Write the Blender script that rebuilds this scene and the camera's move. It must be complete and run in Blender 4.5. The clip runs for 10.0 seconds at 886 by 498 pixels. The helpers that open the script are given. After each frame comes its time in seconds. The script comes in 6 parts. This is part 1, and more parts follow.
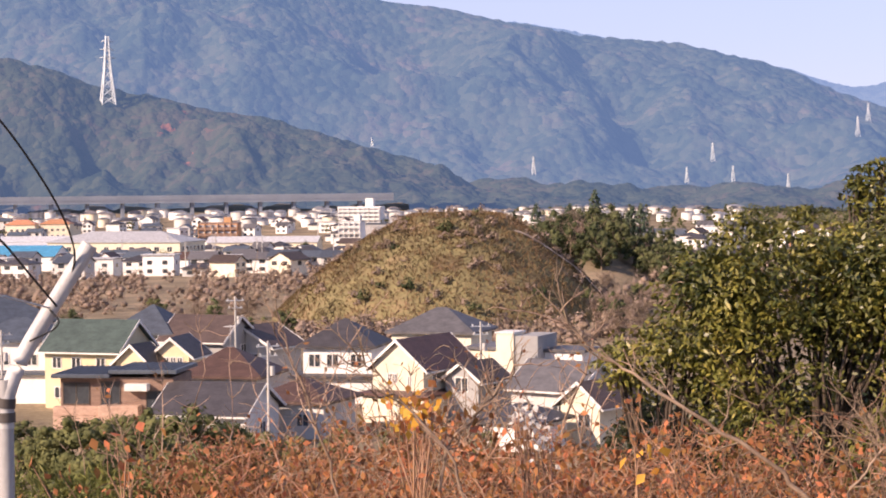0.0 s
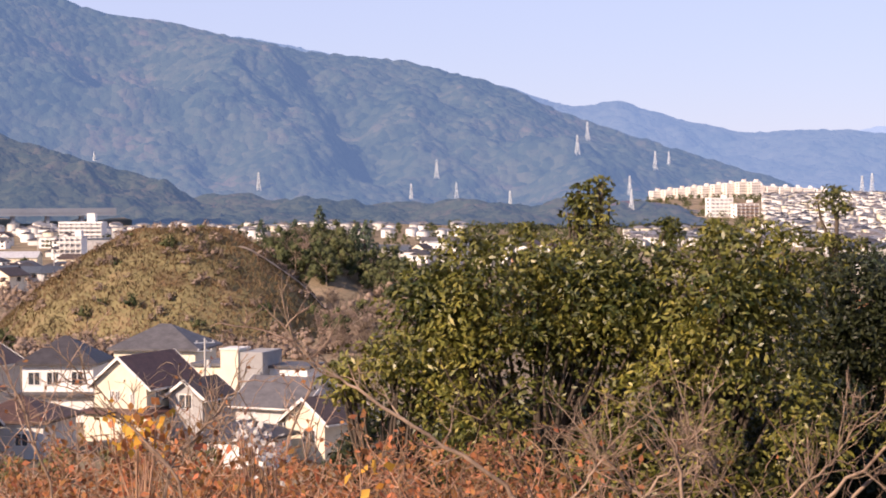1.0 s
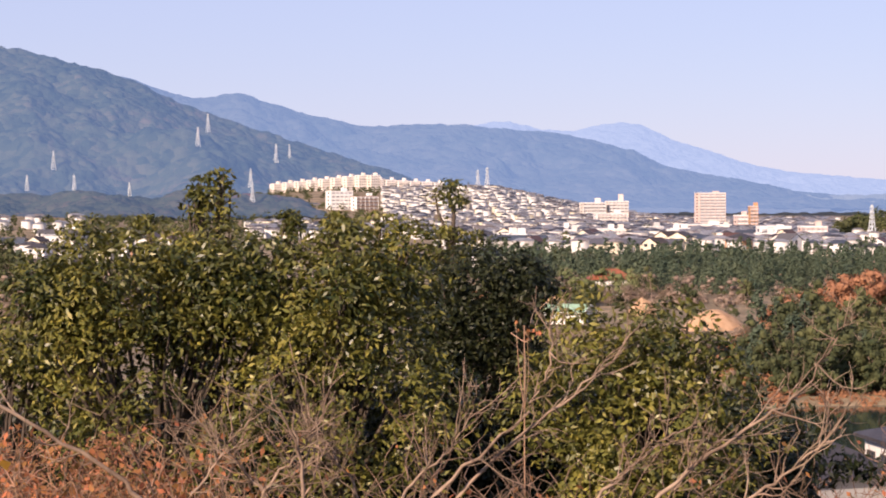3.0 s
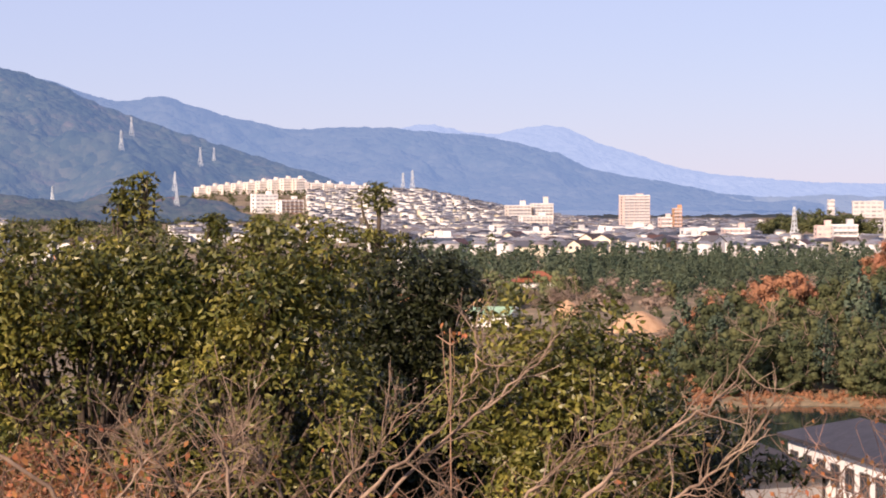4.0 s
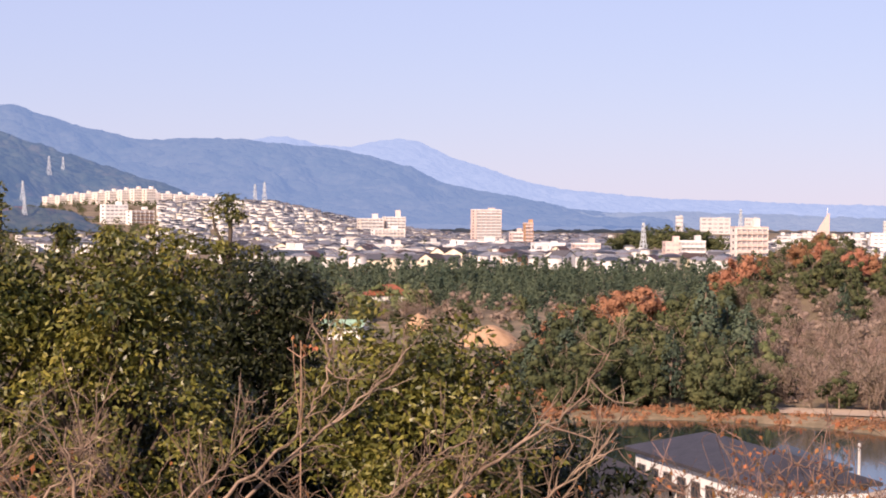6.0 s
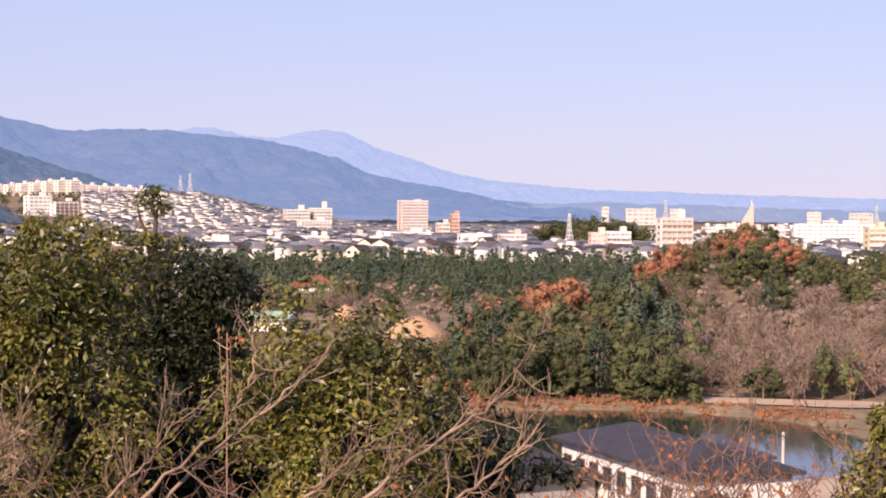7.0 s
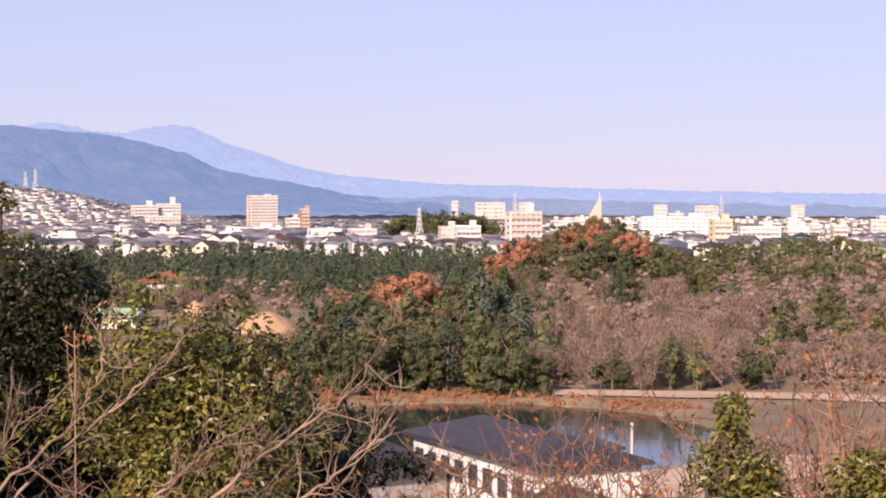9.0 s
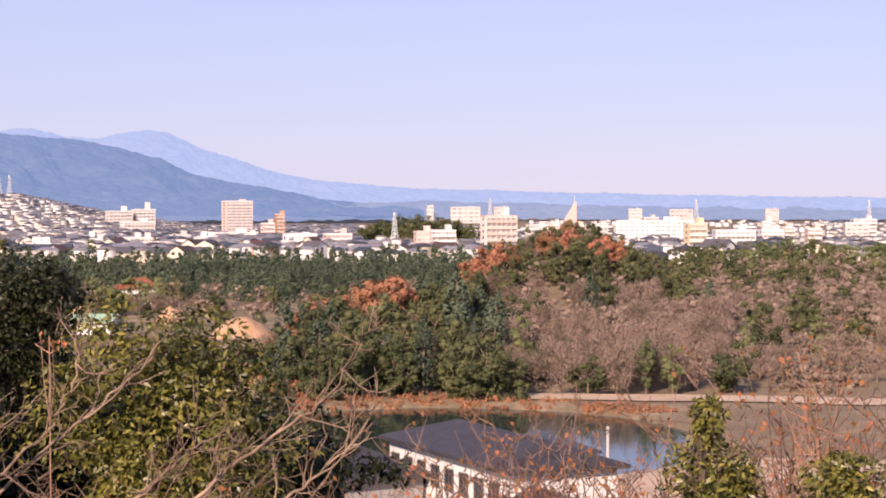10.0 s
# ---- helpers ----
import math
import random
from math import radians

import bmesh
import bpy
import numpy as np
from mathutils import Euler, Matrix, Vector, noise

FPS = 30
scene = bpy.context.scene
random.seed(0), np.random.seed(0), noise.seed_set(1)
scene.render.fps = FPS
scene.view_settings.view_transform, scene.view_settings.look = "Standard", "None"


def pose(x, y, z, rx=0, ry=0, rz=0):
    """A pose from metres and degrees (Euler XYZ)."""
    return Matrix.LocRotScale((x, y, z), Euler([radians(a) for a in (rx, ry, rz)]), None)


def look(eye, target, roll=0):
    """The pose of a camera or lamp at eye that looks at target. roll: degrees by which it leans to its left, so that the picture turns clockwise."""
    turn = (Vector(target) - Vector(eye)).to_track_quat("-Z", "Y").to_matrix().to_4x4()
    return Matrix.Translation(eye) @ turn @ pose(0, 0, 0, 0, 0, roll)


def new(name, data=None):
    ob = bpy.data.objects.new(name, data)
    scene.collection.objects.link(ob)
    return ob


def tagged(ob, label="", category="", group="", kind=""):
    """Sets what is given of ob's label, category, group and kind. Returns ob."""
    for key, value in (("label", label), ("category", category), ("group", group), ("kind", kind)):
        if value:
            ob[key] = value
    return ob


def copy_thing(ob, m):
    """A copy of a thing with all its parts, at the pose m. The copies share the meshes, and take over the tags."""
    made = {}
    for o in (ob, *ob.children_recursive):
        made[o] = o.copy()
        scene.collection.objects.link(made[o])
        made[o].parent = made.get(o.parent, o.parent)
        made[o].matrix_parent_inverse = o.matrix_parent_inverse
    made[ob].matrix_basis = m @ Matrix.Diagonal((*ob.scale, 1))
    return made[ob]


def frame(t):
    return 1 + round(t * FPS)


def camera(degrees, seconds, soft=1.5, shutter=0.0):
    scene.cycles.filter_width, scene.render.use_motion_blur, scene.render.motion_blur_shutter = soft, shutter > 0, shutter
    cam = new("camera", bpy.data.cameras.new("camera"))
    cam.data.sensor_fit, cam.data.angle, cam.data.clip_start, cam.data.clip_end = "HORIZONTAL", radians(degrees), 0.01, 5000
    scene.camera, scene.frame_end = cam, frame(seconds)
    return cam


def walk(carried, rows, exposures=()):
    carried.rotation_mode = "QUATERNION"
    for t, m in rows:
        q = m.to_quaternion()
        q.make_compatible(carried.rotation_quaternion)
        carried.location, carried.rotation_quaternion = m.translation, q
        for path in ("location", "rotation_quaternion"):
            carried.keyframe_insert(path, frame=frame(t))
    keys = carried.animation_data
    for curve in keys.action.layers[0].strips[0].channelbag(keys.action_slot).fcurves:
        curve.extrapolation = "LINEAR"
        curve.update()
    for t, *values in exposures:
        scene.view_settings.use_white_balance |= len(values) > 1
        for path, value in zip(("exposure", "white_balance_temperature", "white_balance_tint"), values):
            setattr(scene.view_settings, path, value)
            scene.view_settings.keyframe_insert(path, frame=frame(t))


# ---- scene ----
cam = camera(25.97, 10.0, soft=1.9)
EYE = 22.0
# seconds, degrees turned to the right, degrees up, lean
ROWS = [
    (0.0, 0.0, -1.877, -0.576),
    (0.5, 5.414, -1.712, -0.378),
    (1.0, 8.191, -1.463, -0.274),
    (1.5, 9.94, -1.341, -0.39),
    (2.0, 13.89, -1.357, -0.116),
    (2.5, 16.564, -1.527, -0.299),
    (2.7, 17.875, -1.621, -0.15),
    (4.0, 21.685, -1.629, -0.174),
    (4.5, 22.312, -1.412, 0.118),
    (5.0, 23.252, -1.233, 0.09),
    (5.2, 23.964, -1.157, 0.2),
    (6.5, 27.168, -1.375, 0.465),
    (7.0, 28.29, -1.477, 0.41),
    (7.5, 29.315, -1.62, 0.231),
    (8.0, 31.386, -1.716, 0.332),
    (8.5, 32.062, -1.779, 0.006),
    (9.0, 32.756, -1.62, 0.103),
    (9.5, 33.149, -1.51, 0.067),
    (10.0, 33.49, -1.485, -0.079),
]
walk(cam, [(t, pose(0, 0, EYE, 90 + up, 0, -turn) @ pose(0, 0, 0, 0, 0, lean)) for t, turn, up, lean in ROWS],
     exposures=[(0.0, 0.66, 6600, 26), (1.0, 0.6, 6600, 25), (2.5, 0.5, 6550, 25), (5.2, 0.46, 6550, 26), (7.0, 0.45, 6500, 29), (10.0, 0.45, 6500, 30)])

# ---- light ----
SUN_AZ, SUN_UP = -124.0, 29.0
world = bpy.data.worlds.new("sky")
scene.world = world
world.use_nodes = True
wn = world.node_tree
sky = wn.nodes.new("ShaderNodeTexSky")
sky.sky_type, sky.sun_disc = "NISHITA", False
sky.sun_elevation, sky.sun_rotation = radians(SUN_UP), radians(SUN_AZ)
sky.altitude, sky.air_density, sky.dust_density, sky.ozone_density = 50, 1.2, 0.0, 6.0
hazy = wn.nodes.new("ShaderNodeMixRGB")
aim = wn.nodes.new("ShaderNodeTexCoord")
part_z = wn.nodes.new("ShaderNodeSeparateXYZ")
thin = wn.nodes.new("ShaderNodeMapRange")
wn.links.new(aim.outputs["Generated"], part_z.inputs[0])
wn.links.new(part_z.outputs[2], thin.inputs[0])
for k, v in enumerate((0.10, 0.65, 0.62, 0.2)):
    thin.inputs[1 + k].default_value = v
wn.links.new(thin.outputs[0], hazy.inputs[0])
hazy.inputs[2].default_value = (6.0, 6.7, 9.3, 1)
wn.links.new(sky.outputs[0], hazy.inputs[1])
wn.links.new(hazy.outputs[0], wn.nodes["Background"].inputs[0])
wn.nodes["Background"].inputs[1].default_value = 0.075
sun = new("sun", bpy.data.lights.new("sun", "SUN"))
sun.data.energy, sun.data.angle, sun.data.color = 5.0, radians(0.5), (1.0, 0.82, 0.60)
sa, su = radians(SUN_AZ), radians(SUN_UP)
sun_way = Vector((math.sin(sa) * math.cos(su), math.cos(sa) * math.cos(su), math.sin(su)))
sun.matrix_world = look(sun_way * 300 + Vector((0, 0, 50)), (0, 0, 50))


# ---- tools for building ----
def at(az, d, z=0.0):
    """A place by its bearing in degrees from the y axis (to the right), its distance and its height."""
    return Vector((d * math.sin(radians(az)), d * math.cos(radians(az)), z))


def smooth01(x):
    x = np.clip(x, 0, 1)
    return x * x * (3 - 2 * x)


def lattice(seed):
    return np.random.RandomState(seed).rand(64, 64)


LAT = [lattice(s) for s in range(12)]


def vnoise(x, y, k=0):
    """Smooth value noise, 0 to 1, over arrays."""
    x, y = np.asarray(x, float), np.asarray(y, float)
    xi, yi = np.floor(x).astype(int), np.floor(y).astype(int)
    u, v = smooth01(x - xi), smooth01(y - yi)
    g = LAT[k % 12]
    a, b = g[xi % 64, yi % 64], g[(xi + 1) % 64, yi % 64]
    c, e = g[xi % 64, (yi + 1) % 64], g[(xi + 1) % 64, (yi + 1) % 64]
    return (a * (1 - u) + b * u) * (1 - v) + (c * (1 - u) + e * u) * v


def fbm(x, y, k=0, n=4):
    s, w, t = 0, 0.5, 0
    for i in range(n):
        s = s + w * vnoise(x * 2 ** i, y * 2 ** i, k + i)
        t += w
        w *= 0.5
    return s / t


def mesh_of(name, V, F, material, smooth=False):
    """A mesh from arrays: F is (n, 3) or (n, 4), or a list of such arrays."""
    me = bpy.data.meshes.new(name)
    V = np.asarray(V, np.float32)
    Fs = F if isinstance(F, list) else [F]
    Fs = [np.asarray(f, np.int32) for f in Fs if len(f)]
    loops = np.concatenate([f.ravel() for f in Fs])
    sizes = np.concatenate([np.full(len(f), f.shape[1], np.int32) for f in Fs])
    me.vertices.add(len(V))
    me.vertices.foreach_set("co", V.ravel())
    me.loops.add(len(loops))
    me.loops.foreach_set("vertex_index", loops)
    me.polygons.add(len(sizes))
    me.polygons.foreach_set("loop_start", np.concatenate([[0], np.cumsum(sizes)[:-1]]).astype(np.int32))
    if smooth:
        me.polygons.foreach_set("use_smooth", np.ones(len(sizes), bool))
    me.update(calc_edges=True)
    me.validate()
    if material:
        me.materials.append(material)
    return me


def put(name, me, parent=None, label=""):
    ob = new(name, me)
    ob.parent = parent
    return tagged(ob, label)


def part(name, bm, material, parent=None, label=""):
    me = bpy.data.meshes.new(name)
    bm.normal_update()
    bm.to_mesh(me)
    bm.free()
    me.materials.append(material)
    return put(name, me, parent, label)


def thing(name, label, category, m, group="", kind=""):
    ob = new(name)
    ob.empty_display_size = 0.5
    ob.matrix_basis = m
    return tagged(ob, label, category, group, kind)


def add_box(bm, x0, y0, z0, x1, y1, z1, bevel=0.0):
    r = bmesh.ops.create_cube(bm, size=1.0, matrix=Matrix.Translation(((x0 + x1) / 2, (y0 + y1) / 2, (z0 + z1) / 2)) @ Matrix.Diagonal((x1 - x0, y1 - y0, z1 - z0, 1)))
    if bevel:
        es = {e for v in r["verts"] for e in v.link_edges}
        bmesh.ops.bevel(bm, geom=list(es), offset=bevel, segments=1, affect="EDGES")
    return bm


def box(x0, y0, z0, x1, y1, z1, bevel=0.0):
    return add_box(bmesh.new(), x0, y0, z0, x1, y1, z1, bevel)


def poly(bm, *pts):
    return bm.faces.new([bm.verts.new(p) for p in pts])


def prism(bm, outline, way):
    """A solid from a flat outline (points) pushed along way."""
    a = [bm.verts.new(p) for p in outline]
    b = [bm.verts.new(Vector(p) + Vector(way)) for p in outline]
    n = len(a)
    bm.faces.new(a)
    bm.faces.new(b[::-1])
    for i in range(n):
        bm.faces.new((a[i], b[i], b[(i + 1) % n], a[(i + 1) % n]))
    bmesh.ops.recalc_face_normals(bm, faces=bm.faces)
    return bm


class Tubes:
    """Gathers tapered tubes into one mesh."""

    def __init__(self, sides=4):
        self.V, self.F, self.n, self.k = [], [], 0, sides

    def add(self, pts, radii):
        pts = np.asarray(pts, float)
        k = self.k
        d = np.gradient(pts, axis=0)
        d /= np.linalg.norm(d, axis=1, keepdims=True) + 1e-9
        ref = np.where(np.abs(d[:, 2:3]) > 0.9, [[1.0, 0, 0]], [[0, 0, 1.0]])
        u = np.cross(d, ref)
        u /= np.linalg.norm(u, axis=1, keepdims=True) + 1e-9
        w = np.cross(d, u)
        ang = np.arange(k) * 2 * np.pi / k
        r = np.asarray(radii, float)[:, None, None]
        ring = pts[:, None] + r * (np.cos(ang)[None, :, None] * u[:, None] + np.sin(ang)[None, :, None] * w[:, None])
        m = len(pts)
        self.V.append(ring.reshape(-1, 3))
        i, j = np.meshgrid(np.arange(m - 1), np.arange(k), indexing="ij")
        a, b = i * k + j, i * k + (j + 1) % k
        self.F.append(np.stack([a, b, b + k, a + k], -1).reshape(-1, 4) + self.n)
        self.n += m * k

    def mesh(self, name, material):
        return mesh_of(name, np.concatenate(self.V), np.concatenate(self.F), material, True)


# ---- materials ----
def links_of(m):
    m.use_nodes = True
    return m.node_tree.nodes, m.node_tree.links, m.node_tree.nodes["Principled BSDF"]


def surf(name, dark, light, scale=1.0, rough=0.8, bump=0.0, bump_scale=8.0, metal=0.0, vary=0.0, island=False, detail=6.0, stretch=(1, 1, 1), spec=0.3, trans=0.0, glow=None, third=None):
    """A surface of two colours mixed by noise at two scales, with relief; vary: how far single objects or islands differ in brightness."""
    m = bpy.data.materials.new(name)
    nodes, links, bsdf = links_of(m)
    co = nodes.new("ShaderNodeTexCoord")
    mp = nodes.new("ShaderNodeMapping")
    mp.inputs["Scale"].default_value = stretch
    links.new(co.outputs["Object"], mp.inputs[0])
    n1 = nodes.new("ShaderNodeTexNoise")
    n1.inputs["Scale"].default_value, n1.inputs["Detail"].default_value, n1.inputs["Roughness"].default_value = scale, detail, 0.65
    n2 = nodes.new("ShaderNodeTexNoise")
    n2.inputs["Scale"].default_value, n2.inputs["Detail"].default_value = bump_scale, 4.0
    for n in (n1, n2):
        links.new(mp.outputs[0], n.inputs["Vector"])
    mixf = nodes.new("ShaderNodeMath")
    mixf.operation = "MULTIPLY_ADD"
    links.new(n2.outputs[0], mixf.inputs[0])
    mixf.inputs[1].default_value = 0.35
    links.new(n1.outputs[0], mixf.inputs[2])
    ramp = nodes.new("ShaderNodeValToRGB")
    ramp.color_ramp.elements[0].position, ramp.color_ramp.elements[1].position = 0.52, 0.84
    ramp.color_ramp.elements[0].color, ramp.color_ramp.elements[1].color = (*dark, 1), (*light, 1)
    if third:
        e = ramp.color_ramp.elements.new(0.68)
        e.color = (*third, 1)
    links.new(mixf.outputs[0], ramp.inputs[0])
    out = ramp.outputs[0]
    if vary:
        src = nodes.new("ShaderNodeNewGeometry").outputs["Random Per Island"] if island else nodes.new("ShaderNodeObjectInfo").outputs["Random"]
        hsv = nodes.new("ShaderNodeHueSaturation")
        val = nodes.new("ShaderNodeMapRange")
        val.inputs[3].default_value, val.inputs[4].default_value = 1 - vary, 1 + vary
        links.new(src, val.inputs[0])
        links.new(val.outputs[0], hsv.inputs["Value"])
        hue = nodes.new("ShaderNodeMapRange")
        hue.inputs[3].default_value, hue.inputs[4].default_value = 0.5 + 0.045 * vary, 0.5 - 0.045 * vary
        links.new(src, hue.inputs[0])
        links.new(hue.outputs[0], hsv.inputs["Hue"])
        links.new(out, hsv.inputs["Color"])
        out = hsv.outputs[0]
    links.new(out, bsdf.inputs["Base Color"])
    bsdf.inputs["Roughness"].default_value = rough
    bsdf.inputs["Metallic"].default_value = metal
    bsdf.inputs["Specular IOR Level"].default_value = spec
    if bump:
        b = nodes.new("ShaderNodeBump")
        b.inputs["Strength"].default_value, b.inputs["Distance"].default_value = 1.0, bump
        links.new(n2.outputs[0], b.inputs["Height"])
        links.new(b.outputs[0], bsdf.inputs["Normal"])
    if trans:
        tr = nodes.new("ShaderNodeBsdfTranslucent")
        links.new(out, tr.inputs[0])
        mx = nodes.new("ShaderNodeMixShader")
        mx.inputs[0].default_value = trans
        links.new(bsdf.outputs[0], mx.inputs[1])
        links.new(tr.outputs[0], mx.inputs[2])
        links.new(mx.outputs[0], nodes["Material Output"].inputs[0])
    if glow:
        bsdf.inputs["Emission Color"].default_value = (*glow[:3], 1)
        bsdf.inputs["Emission Strength"].default_value = glow[3]
    return m


def canopy(name, cols, glow, cell=9.0):
    """Far woodland seen over kilometres of air: crowns as cells, some bare, some russet; a faint blue emission stands
    in for the haze.
    """
    m = bpy.data.materials.new(name)
    nodes, links, bsdf = links_of(m)
    co = nodes.new("ShaderNodeTexCoord")
    vo = nodes.new("ShaderNodeTexVoronoi")
    vo.inputs["Scale"].default_value = 1.0 / cell
    big = nodes.new("ShaderNodeTexNoise")
    big.inputs["Scale"].default_value, big.inputs["Detail"].default_value = 1.0 / 140.0, 5.0
    warp = nodes.new("ShaderNodeTexNoise")
    warp.inputs["Scale"].default_value = 1.0 / 6.0
    add = nodes.new("ShaderNodeMixRGB")
    add.blend_type = "ADD"
    add.inputs[0].default_value = 1.0
    sc = nodes.new("ShaderNodeVectorMath")
    sc.operation = "SCALE"
    sc.inputs["Scale"].default_value = 7.0
    links.new(co.outputs["Object"], warp.inputs["Vector"])
    links.new(warp.outputs["Color"], sc.inputs[0])
    links.new(co.outputs["Object"], add.inputs[1])
    links.new(sc.outputs[0], add.inputs[2])
    links.new(add.outputs[0], vo.inputs["Vector"])
    links.new(co.outputs["Object"], big.inputs["Vector"])
    sep = nodes.new("ShaderNodeSeparateColor")
    links.new(vo.outputs["Color"], sep.inputs[0])
    mix = nodes.new("ShaderNodeMath")
    mix.operation = "MULTIPLY_ADD"
    mix.inputs[1].default_value = 0.34
    links.new(sep.outputs[0], mix.inputs[0])
    links.new(big.outputs[0], mix.inputs[2])
    ramp = nodes.new("ShaderNodeValToRGB")
    els = ramp.color_ramp.elements
    while len(els) < len(cols):
        els.new(0.5)
    for e, (p, c) in zip(els, cols):
        e.position, e.color = p, (*c, 1)
    links.new(mix.outputs[0], ramp.inputs[0])
    links.new(ramp.outputs[0], bsdf.inputs["Base Color"])
    bsdf.inputs["Roughness"].default_value = 1.0
    bsdf.inputs["Specular IOR Level"].default_value = 0.0
    b = nodes.new("ShaderNodeBump")
    b.inputs["Strength"].default_value, b.inputs["Distance"].default_value = 0.8, cell * 0.35
    b.invert = True
    links.new(vo.outputs["Distance"], b.inputs["Height"])
    links.new(b.outputs[0], bsdf.inputs["Normal"])
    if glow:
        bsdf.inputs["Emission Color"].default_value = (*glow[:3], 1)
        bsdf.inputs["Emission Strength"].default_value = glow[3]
    return m


# distance haze, put into every range as blue emission
HAZE_GLOW = (0.215, 0.36, 0.66)
M_RANGE_NEAR = canopy("woodland_near_ridge", [(0.35, (0.02, 0.03, 0.022)), (0.7, (0.05, 0.058, 0.036)), (0.955, (0.075, 0.065, 0.045)), (0.985, (0.20, 0.085, 0.05))], (*HAZE_GLOW, 0.19), 8.0)
M_RANGE_A = canopy("woodland_great_mountain", [(0.38, (0.02, 0.032, 0.024)), (0.62, (0.04, 0.052, 0.034)), (0.82, (0.062, 0.068, 0.043)), (0.98, (0.09, 0.075, 0.052))], (*HAZE_GLOW, 0.33), 13.0)
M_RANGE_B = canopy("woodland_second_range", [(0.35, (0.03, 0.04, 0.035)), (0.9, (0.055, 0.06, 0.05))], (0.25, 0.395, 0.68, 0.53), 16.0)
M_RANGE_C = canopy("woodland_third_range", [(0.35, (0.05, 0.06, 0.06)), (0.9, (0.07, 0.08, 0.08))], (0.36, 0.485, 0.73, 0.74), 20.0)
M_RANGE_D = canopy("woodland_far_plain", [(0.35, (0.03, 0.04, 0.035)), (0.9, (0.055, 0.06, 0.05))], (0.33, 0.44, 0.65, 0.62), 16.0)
M_BARK_D = surf("dark_bark", (0.05, 0.038, 0.028), (0.13, 0.10, 0.075), 3.0, 0.9, 0.01, 30, stretch=(1, 1, 0.3))
M_THICKET = surf("dry_brown_thicket", (0.19, 0.09, 0.045), (0.42, 0.215, 0.105), 0.8, 0.9, 0, 5, vary=0.4, island=True, trans=0.2)
M_PATH = surf("worn_pale_path", (0.36, 0.27, 0.19), (0.52, 0.41, 0.30), 0.6, 0.95, 0.02, 4)
M_GROUND = surf("dry_grass_and_earth", (0.17, 0.125, 0.08), (0.38, 0.28, 0.18), 0.05, 0.95, 0.15, 1.3, third=(0.23, 0.18, 0.11))
M_MOUND = surf("mown_dry_grass", (0.13, 0.09, 0.05), (0.27, 0.195, 0.105), 0.16, 0.95, 0.25, 1.6, third=(0.22, 0.19, 0.09))
M_WATER = surf("pond_water", (0.02, 0.035, 0.03), (0.035, 0.055, 0.045), 0.1, 0.07, 0.004, 1.2, spec=0.5)
M_BARK = surf("bark", (0.13, 0.095, 0.065), (0.32, 0.25, 0.18), 3.0, 0.9, 0.01, 30, vary=0.25, stretch=(1, 1, 0.3))
M_TWIG = surf("twigs", (0.20, 0.13, 0.09), (0.42, 0.31, 0.22), 2.0, 0.85, 0, 20, vary=0.3, island=True)
M_LEAF = surf("evergreen_leaf", (0.026, 0.04, 0.008), (0.24, 0.222, 0.042), 0.9, 0.42, 0, 6, vary=0.5, island=True, spec=0.45, trans=0.1)
# much darker evergreen leaf, with shade put into its colour
M_LEAF_SHADED = surf("dark_evergreen_leaf", (0.009, 0.015, 0.005), (0.034, 0.04, 0.011), 0.5, 0.5, 0, 6, vary=0.5, island=True, spec=0.35, trans=0.06)
M_LEAF_OR = surf("russet_leaf", (0.27, 0.105, 0.045), (0.56, 0.25, 0.085), 1.5, 0.7, 0, 9, vary=0.45, island=True, trans=0.35)
M_LEAF_YE = surf("yellow_leaf", (0.55, 0.26, 0.03), (0.75, 0.45, 0.07), 1.5, 0.7, 0, 9, vary=0.3, island=True, trans=0.4)
WOOD_TONES = {
    "green": ((0.036, 0.052, 0.022), (0.135, 0.14, 0.055)),
    "conifer": ((0.046, 0.076, 0.052), (0.125, 0.155, 0.092)),
    "russet": ((0.25, 0.115, 0.06), (0.44, 0.225, 0.115)),
    "bare": ((0.19, 0.14, 0.108), (0.37, 0.28, 0.215)),
    "bamboo": ((0.08, 0.11, 0.04), (0.21, 0.22, 0.10)),
}
# crowns of single trees differ from tree to tree, those of joined woods from patch to patch
M_WOOD_G, M_WOOD_C, M_WOOD_R, M_WOOD_B, M_BAMBOO = (surf(k + "_crown", *WOOD_TONES[k], 0.3, 0.85, 0, 2.2, vary=0.34, trans=0.12) for k in ("green", "conifer", "russet", "bare", "bamboo"))
M_STUFF_G, M_STUFF_C, M_STUFF_R, M_STUFF_B, M_STUFF_Y = (surf(k + "_woodland", *WOOD_TONES[k], 0.13, 0.9, 0, 0.7, vary=0.16, island=True, trans=0.12, detail=3) for k in ("green", "conifer", "russet", "bare", "bamboo"))
M_GRASS = surf("dry_grass_tuft", (0.08, 0.064, 0.034), (0.235, 0.15, 0.088), 0.07, 0.95, 0, 0.5, third=(0.175, 0.12, 0.06), vary=0.22, island=True, trans=0.2)
# ---- ground ----
HILL_AZ, HILL_Z = [11, 14.3, 15.2, 19.4, 21, 22.7, 24.4, 26.5, 30], [-12, 15, 22, 25, 25, 11, -3, -12, -12]


def bump(az, d, a0, d0, wa, wd, h):
    return h * np.exp(-((az - a0) / wa) ** 2 - ((d - d0) / wd) ** 2)


def pond_q(x, y):
    c = at(33.3, 178)
    e, f = at(33.3, 1), at(123.3, 1)
    u, v = (x - c.x) * e.x + (y - c.y) * e.y, (x - c.x) * f.x + (y - c.y) * f.y
    return np.sqrt((u / 29) ** 2 + (v / 24) ** 2) + 0.16 * (fbm(x / 14, y / 14, 3) - 0.5)


